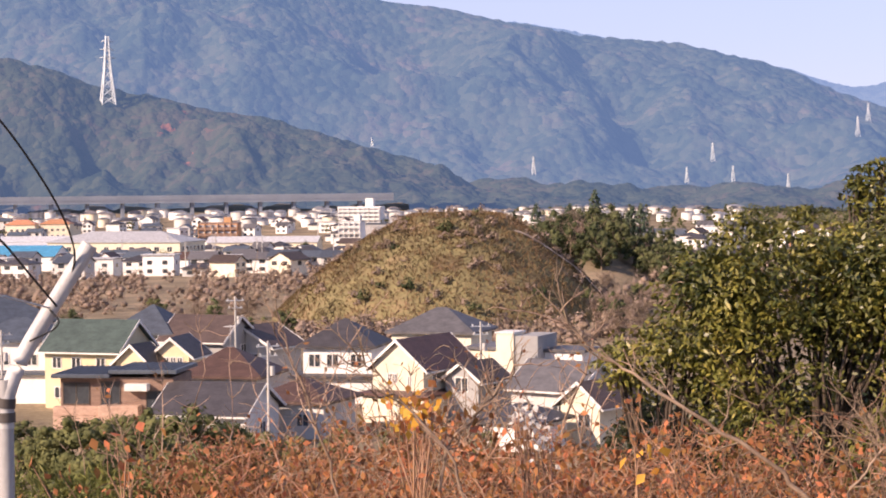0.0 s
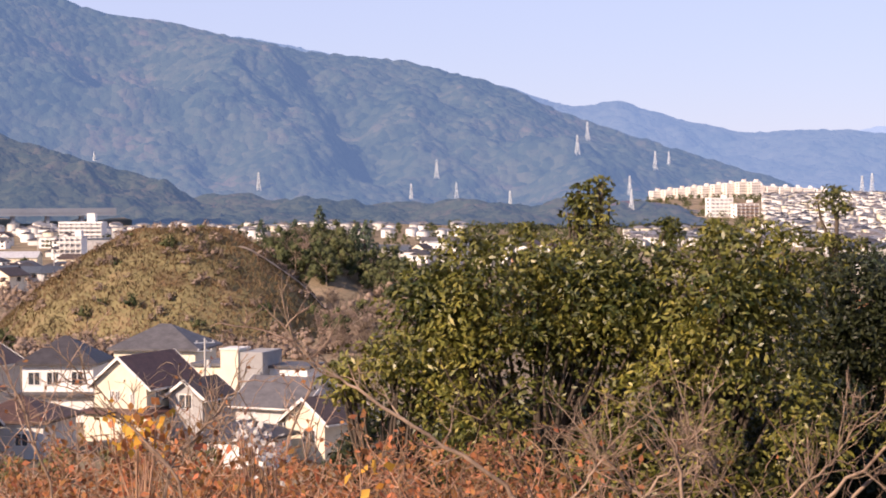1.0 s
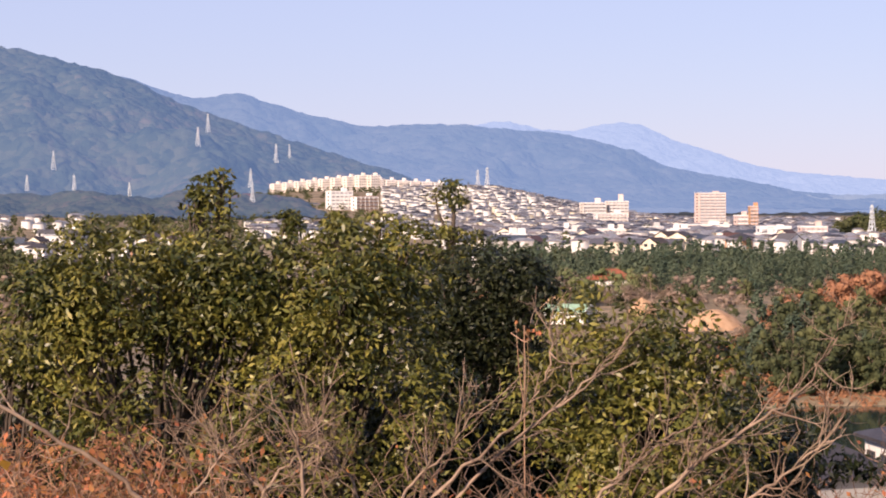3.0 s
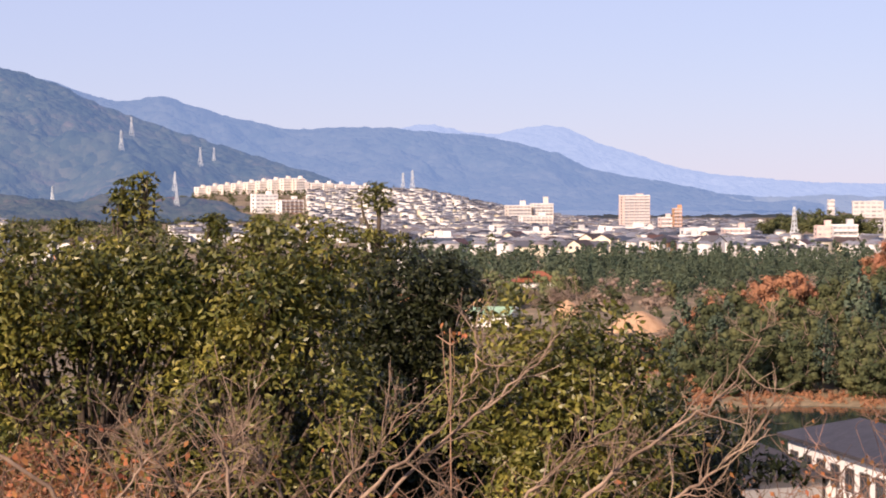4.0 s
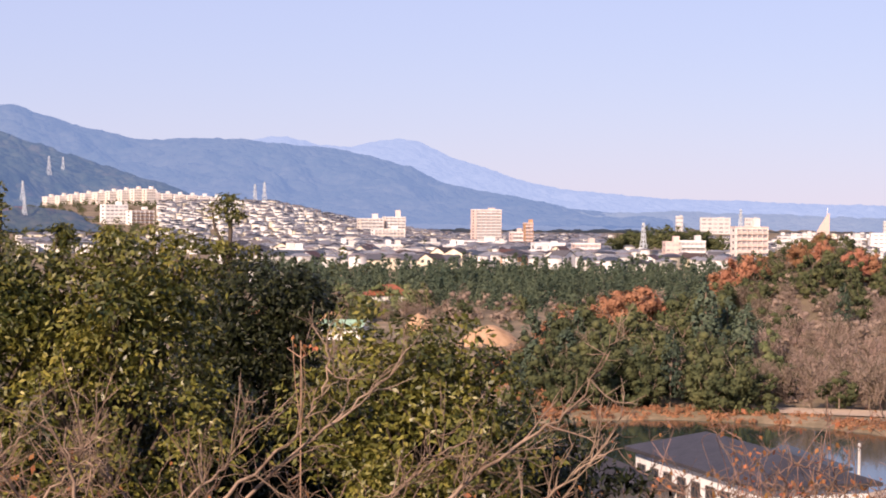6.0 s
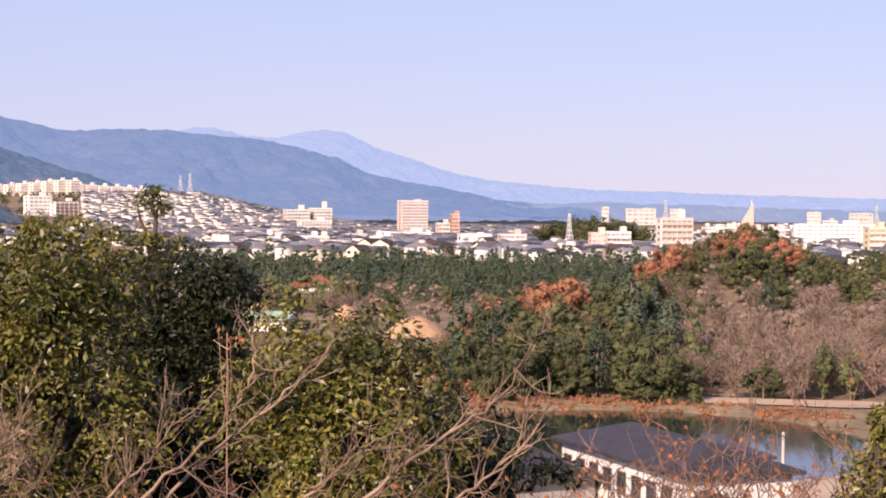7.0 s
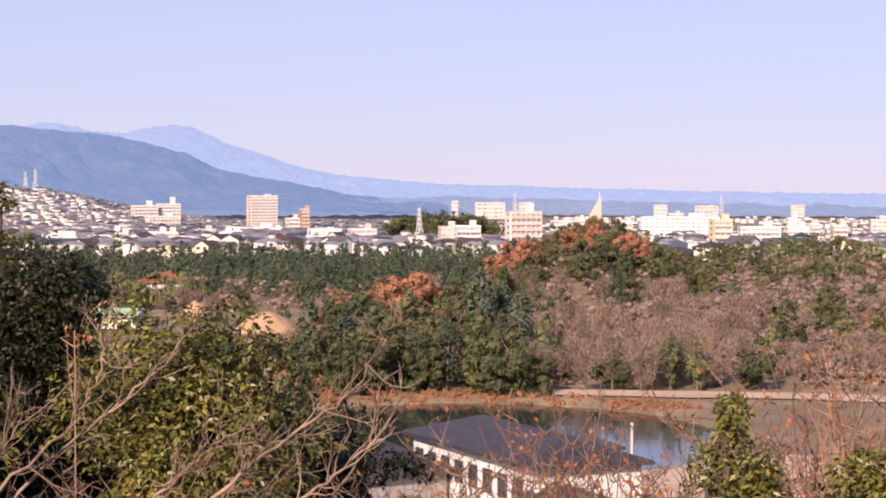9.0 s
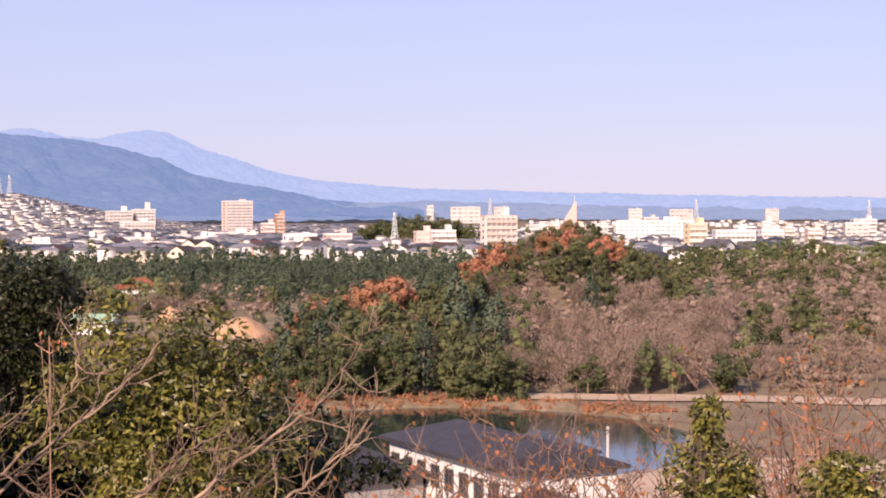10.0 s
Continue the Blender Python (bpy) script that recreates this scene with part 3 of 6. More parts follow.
def crown_source(seed, h, w, leaf, n_clump, per, r, conifer=False, aspect=0.6, heart=0):
    rng = np.random.RandomState(seed)
    if conifer:
        zz = h * (0.05 + 0.93 * rng.rand(n_clump) ** 1.1)
        rr = w / 2 * (1 - zz / h) ** 0.8 + 0.1
        a = rng.rand(n_clump) * 6.283
        C = np.stack([rr * np.cos(a), rr * np.sin(a), zz], 1)
    else:
        C = crown_clumps(rng, n_clump, w / 2 - r * 0.5, w / 2 - r * 0.5, h * 0.1, h - r * 0.4)
    P = clump_points(rng, C, per, r)
    V, F = leaf_faces(P, leaf, leaf * aspect, rng, 0.5, None, facing(P, C, per, h * 0.45))
    return with_cores(V, F, C[::heart], r * 0.6, rng) if heart else (V, F)


def places(seed, n, az0, az1, d0, d1, lift=0.0, keep=None):
    rng = np.random.RandomState(seed)
    out = []
    while len(out) < n:
        az, d = az0 + (az1 - az0) * rng.rand(), math.sqrt(d0 * d0 + (d1 * d1 - d0 * d0) * rng.rand())
        if keep is None or keep(az, d):
            out.append(on(az, d, lift))
    return out


CON = [crown_source(60 + k, 10.5, 4.4, 0.62, 48, 6, 0.55, True, heart=4) for k in range(3)]
BRO = [crown_source(70 + k, 8, 7, 0.66, 20, 12, 1.2, heart=2) for k in range(3)]
BAR = [crown_source(80 + k, 7, 6, 0.9, 18, 12, 1.2, aspect=0.16, heart=3) for k in range(3)]
strewn("conifer_plantation", "dense dark green conifer plantation on the plain", "wood", 1, CON, places(11, 620, 20.5, 36, 425, 570, -0.3), 0.68, 0.98, M_STUFF_C)
strewn("bare_woodland", "bare brown winter woodland on the plain", "wood", 2, BAR, places(12, 260, 19, 48, 400, 560, -0.3, lambda a, d: a > 35 or d < 430) + places(13, 230, -15, 1, 330, 560, -0.6) + places(19, 90, 5, 12, 300, 520, -0.3) + places(39, 90, 36, 48, 300, 400, -0.3), 0.55, 1.0, M_STUFF_B)
strewn("mixed_woodland", "green broadleaf woodland on the plain", "wood", 3, BRO, places(14, 150, 36, 48, 440, 600, -0.3) + places(15, 60, 20, 30, 560, 640, -0.3) + places(16, 46, -14, 2, 700, 1300, -0.3) + places(17, 70, 5, 12, 470, 680, -0.3) + places(18, 60, 20, 48, 650, 1500, -0.3) + places(28, 260, 13.2, 17.6, 1500, 2230, -0.3) + places(29, 230, 8.4, 14.6, 1000, 1600, -0.3) + places(30, 110, 2, 9, 1100, 1480, -0.3), 0.6, 1.0, M_STUFF_G)
strewn("far_grove", "dark wooded hillock among the far buildings", "wood", 4, BRO, [at(31.0 + 3.4 * t, 1250 + 60 * math.sin(9 * t), -9 + 11 * math.sin(3.1 * t) * (0.4 + 0.6 * ((k * 7) % 10) / 10)) for k, t in enumerate(np.linspace(0, 1, 90))], 1.0, 1.7, M_STUFF_G)
strewn("bamboo_grove", "pale green bamboo grove at the wood's edge", "wood", 5, BRO, places(20, 60, 40.5, 48, 520, 640, -0.3) + places(21, 24, 22, 25.5, 395, 430, -0.3), 0.6, 1.0, M_STUFF_Y)

# dry grass and small bushes on the mound
rng = np.random.RandomState(31)
n = 26000
u, v = rng.uniform(-34, 30, n), rng.uniform(-35, 20, n)
x, y = u + MC.x, v + MC.y
z = mound_height(x, y)
ok = z > 0.2
P = np.stack([x, y, z + 0.1], 1)[ok]
V, F = leaf_faces(P, 0.7, 0.2, rng, 0.0, (0, 0, 0.9))
tagged(put("dry_grass", mesh_of("dry_grass", V, F, M_GRASS)), "tufts of dry yellow-brown grass on the mound", "grass", kind="stuff")
LOW = [crown_source(90 + k, 2.0, 3.0, 0.4, 12, 9, 0.6, heart=3) for k in range(3)]
pl = []
for k in range(170):
    a, r = rng.rand() * 6.283, math.sqrt(rng.rand())
    q = Vector((MC.x + 29 * r * math.cos(a), MC.y + 31 * r * math.sin(a), 0))
    q.z = float(mound_height(q.x, q.y)) - 0.4
    pl.append(q)
strewn("mound_scrub", "low brown scrub and dry bushes on the mound", "bush", 6, LOW, pl, 0.4, 0.95, M_STUFF_B)
strewn("mound_bush", "dark green bushes on the mound", "bush", 7, LOW, [q + Vector((1.5, -2, -0.6)) for q in pl[::7]] + [Vector((MC.x - 3, MC.y - 14, float(mound_height(MC.x - 3, MC.y - 14)) - 0.3))] * 2, 0.7, 1.2, M_STUFF_G)
pl2 = []
for k in range(260):
    az, d = -13.5 + 20 * rng.rand(), 262 + 40 * rng.rand()
    pl2.append(on(az, d, -0.4))
strewn("scrub", "brown scrub below the mound behind the houses", "bush", 8, LOW, pl2 + places(41, 330, 35.3, 48, 218, 400, -0.4) + places(42, 110, 19, 29, 225, 420, -0.4, clear_heap), 0.7, 1.6, M_STUFF_B)


def dry_shore(a, d):
    p = at(a, d)
    return 1.03 < float(pond_q(p.x, p.y)) < 1.25


strewn("low_scrub", "low russet and brown scrub round the sand heaps", "bush", 13, LOW, places(47, 210, 22, 29.6, 214, 298, -0.3), 0.4, 0.75, M_STUFF_B)
strewn("low_bush", "low green bushes round the sand heaps", "bush", 14, LOW, places(48, 70, 22, 29.6, 214, 372, -0.3, lambda a, d: d < 270 or d > 315), 0.5, 1.0, M_STUFF_G)
strewn("red_scrub", "rust-red scrub on the pond's wooded bank", "bush", 15, LOW, places(49, 60, 27.6, 30.4, 212, 262, -0.3), 0.6, 1.3, M_STUFF_R)
strewn("undergrowth", "green undergrowth at the wood's edge by the pond", "bush", 9, LOW, places(43, 170, 28.4, 35.8, 208, 280, -0.4, lambda a, d: float(pond_q(*at(a, d)[:2])) > 1.06) + places(44, 60, 19, 30, 225, 420, -0.4, clear_heap) + places(46, 26, 35, 47, 225, 400, -0.4), 0.8, 1.7, M_STUFF_G)
strewn("shore_reeds", "russet dry reeds along the pond's bank", "reeds", 10, LOW, places(45, 300, 28.2, 41, 198, 224, -0.5, dry_shore), 0.25, 0.6, M_STUFF_R)

# the worn path up the mound's flank
t = np.linspace(0, 1, 40)
pu = 8.5 + 17.5 * t
pv = -11 + 5 * t
ctr = np.stack([MC.x + pu, MC.y + pv], 1)
V = np.concatenate([np.stack([ctr[:, 0] + s * 0.45, ctr[:, 1] + s * 0.55, mound_height(ctr[:, 0] + s * 0.45, ctr[:, 1] + s * 0.55) + 0.5], 1) for s in (-1, 1)])
k = np.arange(39)
tagged(put("path", mesh_of("path", V, np.stack([k, k + 1, k + 41, k + 40], 1), M_PATH, True)), "pale worn path down the mound's flank", "path", kind="structure")
# ---- houses and town ----
def plaster(name, c, v=0.12):
    return surf(name, tuple(0.82 * k for k in c), c, 0.6, 0.85, 0.004, 25, vary=v)


M_CREAM = plaster("cream_render", (0.82, 0.74, 0.57))
M_YELLOW = plaster("yellow_render", (0.80, 0.68, 0.44))
M_WHITE = plaster("white_render", (0.86, 0.84, 0.80), 0.06)
M_PALE = plaster("pale_grey_render", (0.62, 0.60, 0.57))
M_BROWNW = surf("brown_cladding", (0.20, 0.13, 0.10), (0.30, 0.20, 0.15), 1.0, 0.8, 0.01, 14, stretch=(1, 1, 4))
M_TILEW = surf("pinkish_brown_tiles", (0.42, 0.27, 0.20), (0.58, 0.40, 0.30), 1.5, 0.7, 0.01, 16, stretch=(1, 1, 3))
M_PINK = plaster("pinkish_render", (0.72, 0.56, 0.49))
M_ORANGE = plaster("orange_render", (0.62, 0.34, 0.18))
M_GREYW = plaster("grey_render", (0.40, 0.39, 0.38))


def tiles(name, c):
    return surf(name, tuple(0.7 * k for k in c), tuple(1.15 * k for k in c), 0.9, 0.55, 0.03, 3.2, vary=0.18, stretch=(1, 1, 2.2), spec=0.4)


M_R_DARK = tiles("dark_grey_roof_tiles", (0.06, 0.055, 0.06))
M_R_GREEN = tiles("green_roof_sheet", (0.06, 0.085, 0.075))
M_R_BLUE = tiles("blue_grey_roof", (0.075, 0.09, 0.115))
M_R_MAROON = tiles("maroon_roof_tiles", (0.10, 0.055, 0.045))
M_R_BROWN = tiles("brown_roof_tiles", (0.085, 0.06, 0.05))
M_R_LIGHT = tiles("light_grey_roof_sheet", (0.52, 0.52, 0.53))
M_R_BRIGHT = tiles("bright_blue_roof_sheet", (0.06, 0.24, 0.42))
M_R_ORANGE = tiles("orange_roof_tiles", (0.50, 0.24, 0.12))
M_R_GREY = tiles("grey_roof_tiles", (0.115, 0.11, 0.115))
# paler than the near roofs: distance haze put into the tile colour
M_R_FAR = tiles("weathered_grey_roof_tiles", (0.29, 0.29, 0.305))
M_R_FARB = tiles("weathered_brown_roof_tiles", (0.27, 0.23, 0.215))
M_GLASS = surf("dark_window_glass", (0.03, 0.035, 0.045), (0.06, 0.07, 0.08), 0.5, 0.08, 0, 5, spec=0.6)
# far panes paler than the near glass, weaker in contrast to the walls
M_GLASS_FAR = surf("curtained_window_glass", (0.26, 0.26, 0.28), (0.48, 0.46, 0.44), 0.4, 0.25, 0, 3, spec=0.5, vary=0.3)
M_FRAME = surf("white_frame", (0.66, 0.64, 0.60), (0.78, 0.76, 0.72), 3, 0.6)
M_DFRAME = surf("dark_frame", (0.06, 0.05, 0.045), (0.10, 0.085, 0.075), 3, 0.5)
M_CONC = surf("concrete", (0.42, 0.40, 0.37), (0.58, 0.56, 0.52), 0.8, 0.9, 0.005, 12)
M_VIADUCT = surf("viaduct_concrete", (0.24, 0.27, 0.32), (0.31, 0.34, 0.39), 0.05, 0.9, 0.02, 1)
M_STEEL = surf("galvanised_steel", (0.50, 0.52, 0.52), (0.68, 0.70, 0.70), 2.0, 0.45, 0, 12, metal=0.4)
M_PYLON = surf("weathered_zinc_lattice", (0.55, 0.60, 0.62), (0.72, 0.76, 0.78), 0.2, 0.7, 0, 2)
M_SAND = surf("sand_heap", (0.42, 0.25, 0.14), (0.55, 0.36, 0.22), 0.8, 0.95, 0.1, 3)
M_EARTH = surf("bare_earth_field", (0.46, 0.34, 0.24), (0.62, 0.48, 0.35), 0.15, 0.95, 0.05, 2.5)


def wall_solid(w, l, h, rh, ridge):
    """Walls closed up to the roof: ridge x or y, or 0 for a hipped or flat top."""
    bm = bmesh.new()
    x, y = w / 2, l / 2
    if ridge == "y":
        prism(bm, [(-x, -y, -0.6), (x, -y, -0.6), (x, -y, h), (0, -y, h + rh), (-x, -y, h)], (0, l, 0))
    elif ridge == "x":
        prism(bm, [(-x, -y, -0.6), (-x, y, -0.6), (-x, y, h), (-x, 0, h + rh), (-x, -y, h)], (w, 0, 0))
    else:
        add_box(bm, -x, -y, -0.6, x, y, h)
    return bm


def roof_solid(w, l, h, rh, ridge, over=0.6, t=0.22):
    bm = bmesh.new()
    x, y = w / 2 + over, l / 2 + over
    if ridge in ("x", "y"):
        span = (l if ridge == "x" else w) / 2
        drop = rh * over / span
        ext = (w if ridge == "x" else l) / 2 + over * 0.75
        for s in (-1, 1):
            o = [(0, h + rh + 0.03), (s * (span + over), h - drop + 0.03), (s * (span + over), h - drop + t), (0, h + rh + t + 0.05)]
            if ridge == "x":
                prism(bm, [(-ext, a, b) for a, b in o], (2 * ext, 0, 0))
            else:
                prism(bm, [(a, -ext, b) for a, b in o], (0, 2 * ext, 0))
    elif ridge == "hip":
        g = max(x - y, 0.15) if x >= y else 0.15
        gx, gy = (g, 0.02) if x >= y else (0.02, y - x)
        z0, z1, zt = h - 0.1, h + 0.14, h + rh
        lo = [(-x, -y, z0), (x, -y, z0), (x, y, z0), (-x, y, z0)]
        mid = [(a, b, z1) for a, b, _ in lo]
        up = [(-gx, -gy, zt), (gx, -gy, zt), (gx, gy, zt), (-gx, gy, zt)]
        L, M, U = ([bm.verts.new(p) for p in q] for q in (lo, mid, up))
        bm.faces.new(L[::-1])
        bm.faces.new(U)
        for k in range(4):
            n = (k + 1) % 4
            bm.faces.new((L[k], L[n], M[n], M[k]))
            bm.faces.new((M[k], M[n], U[n], U[k]))
    else:
        add_box(bm, -x, -y, h, x, y, h + 0.35)
    bmesh.ops.recalc_face_normals(bm, faces=bm.faces)
    return bm


def window(parent, face, w, l, u, z, ww, wh, frame_mat, glass=None):
    """A framed window on one side of a body w by l: f(ront), b, l(eft), r(ight); u along the side, z to its sill."""
    m = {"f": pose(u, -l / 2, z), "b": pose(u, l / 2, z, 0, 0, 180), "l": pose(-w / 2, u, z, 0, 0, -90), "r": pose(w / 2, u, z, 0, 0, 90)}[face]
    bm = bmesh.new()
    f = 0.09
    for a in ((-ww / 2, 0, ww / 2, f), (-ww / 2, wh - f, ww / 2, wh), (-ww / 2, f, -ww / 2 + f, wh - f), (ww / 2 - f, f, ww / 2, wh - f), (-f / 2, f, f / 2, wh - f)):
        add_box(bm, a[0], -0.07, a[1], a[2], 0.03, a[3])
    bm.transform(m)
    win = part("window", bm, frame_mat, parent)
    bm = box(-ww / 2 + f, -0.03, f, ww / 2 - f, 0.01, wh - f)
    bm.transform(m)
    part("pane", bm, glass or M_GLASS, win)
    return win


def house(name, label, m, w, l, h, rh, ridge, wall, roof, wins=(), skirt=None, frame_mat=None, group="", gutter=True, ant=False):
    """A dwelling: walls, roof with eaves, windows; skirt: a lower roof round the ground floor (depth, height)."""
    ob = thing(name, label, "house", m, group)
    part("wall", wall_solid(w, l, h, rh, ridge), wall, ob)
    rf = part("roof", roof_solid(w, l, h, rh, ridge), roof, ob)
    for k in wins:
        window(ob, k[0], w, l, *k[1:], frame_mat or M_FRAME)
    if skirt:
        dep, sh = skirt
        part("lower_roof", roof_solid(w + 2 * dep, l + 2 * dep, sh, 0.9, "hip", 0.35), roof, ob)
        part("ground_floor", box(-w / 2 - dep * 0.8, -l / 2 - dep * 0.8, -0.6, w / 2 + dep * 0.8, l / 2 + dep * 0.8, sh), wall, ob)
    if gutter and ridge in ("x", "y"):
        span = (l if ridge == "x" else w) / 2
        drop = rh * 0.6 / span
        ext = (w if ridge == "x" else l) / 2 + 0.45
        for s in (-1, 1):
            bm = bmesh.new()
            q = s * (span + 0.66)
            if ridge == "x":
                add_box(bm, -ext, q - 0.06, h - drop - 0.02, ext, q + 0.06, h - drop + 0.12)
            else:
                add_box(bm, q - 0.06, -ext, h - drop - 0.02, q + 0.06, ext, h - drop + 0.12)
            part("gutter", bm, M_FRAME, rf)
        for s in (-1, 1):
            for e in (-1, 1):
                bm = bmesh.new()
                o = [(0, h + rh - 0.02), (s * (span + 0.6), h - drop - 0.02), (s * (span + 0.6), h - drop + 0.27), (0, h + rh + 0.3)]
                q = e * (ext + 0.02)
                if ridge == "x":
                    prism(bm, [(q, a, b) for a, b in o], (0.06, 0, 0))
                else:
                    prism(bm, [(a, q, b) for a, b in o], (0, 0.06, 0))
                part("bargeboard", bm, M_FRAME, rf)
    if ant:
        tb = Tubes(4)
        zt = h + rh
        tb.add([(0, 0, zt - 0.3), (0, 0, zt + 2.2)], [0.035, 0.03])
        for k in range(5):
            tb.add([(-0.5 + 0.06 * k, -0.6 + 0.3 * k, zt + 2.0), (0.5 - 0.06 * k, -0.6 + 0.3 * k, zt + 2.0)], [0.02, 0.02])
        tb.add([(0, -0.6, zt + 2.0), (0, 0.6, zt + 2.0)], [0.02, 0.02])
        put("aerial", tb.mesh("aerial", M_STEEL), ob, "thin steel television aerial")
    return ob


def stand(az, d, yaw, lift=0.0):
    return Matrix.Translation(on(az, d, lift)) @ pose(0, 0, 0, 0, 0, yaw - az)


# the houses below the lookout
def up_down(h2, face="f", us=(-2, 0, 2), ww=1.3, wh=1.2):
    return [(face, u, h2, ww, wh) for u in us]


house("house", "yellow two-storey house with a dark green gabled roof", stand(-10.2, 198, -30), 8.4, 7.0, 6.0, 2.5, "x", M_YELLOW, M_R_GREEN, up_down(4.0, "f", (-2.8, -0.6, 2.2), 1.1) + up_down(1.0, "f", (-2.5, 1.5)) + up_down(4.0, "r", (-1.2,), 1.4))
house("house", "small yellow gabled wing with white bargeboards", stand(-9.0, 193, -28), 3.4, 3.6, 5.0, 1.5, "y", M_YELLOW, M_R_BROWN, [("f", 0, 3.4, 1.4, 1.3)])
house("house", "white house with a blue-grey hipped roof", stand(-12.4, 206, -20), 9.5, 8, 6.3, 2.2, "hip", M_WHITE, M_R_BLUE, up_down(3.8, "f", (-3, -0.6, 2.4)), (0.8, 3.0))
house("house", "house with a dark hipped roof behind the yellow one", stand(-13.2, 232, 10), 13, 10, 6.8, 3.0, "hip", M_PALE, M_R_BLUE, up_down(4, "f", (-3, 3)))
house("house", "yellow gabled house front with three narrow windows", stand(-7.85, 196, -18), 3.7, 5.5, 5.4, 1.5, "y", M_YELLOW, M_R_BROWN, [("f", -0.5, 3.6, 0.6, 1.6), ("f", 0.2, 3.6, 0.6, 1.6), ("f", 0.9, 3.6, 0.6, 1.6)])
house("house", "tall house with a dark brown gabled roof", stand(-7.0, 210, -30), 7.5, 7, 5.9, 2.2, "x", M_GREYW, M_R_BROWN, up_down(4, "r", (-2, 1)))
house("house", "house with a dark blue-grey pointed hip roof", stand(-8.6, 214, -25), 7, 7, 6.3, 3.0, "hip", M_PALE, M_R_BLUE, up_down(4, "f", (-2, 2)))
house("house", "house with a low brown roof and pale gable", stand(-5.5, 212, -35), 7, 6, 5.0, 1.9, "y", M_PALE, M_R_BROWN, up_down(3, "f", (-1, 1.4)))
house("house", "house with a broad maroon hipped roof", stand(-6.35, 186, -20), 7.8, 7, 4.2, 2.6, "hip", M_PALE, M_R_MAROON, up_down(1.9, "f", (-2.6, -0.4, 2.2), 1.5, 1.5), ant=True)
house("house", "house with a low dark grey tiled roof and white wall", stand(-6.75, 166, -24), 8.2, 7.5, 3.1, 2.0, "x", M_WHITE, M_R_DARK, up_down(0.9, "f", (-2.5, 0, 2.5), 1.5, 1.3) + up_down(0.9, "r", (0,)))
house("house", "white house with a dark hipped roof and lower tiled roof", stand(-2.95, 200, -14), 7.2, 6.8, 5.8, 2.7, "hip", M_WHITE, M_R_DARK, up_down(3.7, "f", (-2.4, -0.5, 2.0), 1.3, 1.4), (1.0, 2.7))
house("house", "cream house with a steep dark roof and plain gable", stand(-0.62, 182, -32), 5.6, 9.0, 5.2, 2.3, "y", M_CREAM, M_R_MAROON, [("f", -0.9, 3.6, 0.5, 1.0), ("f", -0.3, 3.6, 0.5, 1.0), ("f", 1.3, 3.4, 0.5, 1.0), ("r", -2.6, 3.4, 0.8, 1.3), ("r", 0.4, 3.4, 1.5, 1.3)], (0.9, 2.6))
# added wing: grey walls stand in for the cream house's shaded side
house("house", "small added side wing, shade put into its grey walls, with a dark gabled roof", stand(0.95, 180, -32), 3.6, 5, 4.0, 1.3, "y", M_GREYW, M_R_BROWN, [("f", 0, 2.8, 1.5, 1.4), ("r", 0, 2.8, 1.4, 1.3)])
house("house", "wide house with a grey hipped roof", stand(-0.05, 214, -18), 9.2, 8, 6.1, 2.6, "hip", M_CREAM, M_R_GREY, up_down(4, "f", (-3, -0.8, 2.6)))
house("house", "house with a grey tiled gabled roof", stand(3.6, 174, -32), 7.0, 7, 4.0, 2.0, "x", M_PALE, M_R_GREY, up_down(1.6, "f", (-2, 1.5)))
house("house", "cream gabled house with a white roof edge", stand(4.75, 165, -38), 4.2, 6.5, 3.6, 1.6, "y", M_CREAM, M_R_BROWN, [("f", 0.5, 1.6, 1.4, 1.2)])
house("house", "pale house half hidden behind the bushes", stand(2.3, 160, -30), 5.5, 5.5, 2.4, 1.4, "hip", M_WHITE, M_R_DARK, up_down(1.0, "f", (-2, 1.5)))
house("house", "pale house with a dark roof behind bare twigs", stand(-4.2, 172, -25), 7, 7, 3.2, 1.9, "hip", M_PALE, M_R_MAROON, up_down(1.1, "f", (-2, 1.5)))


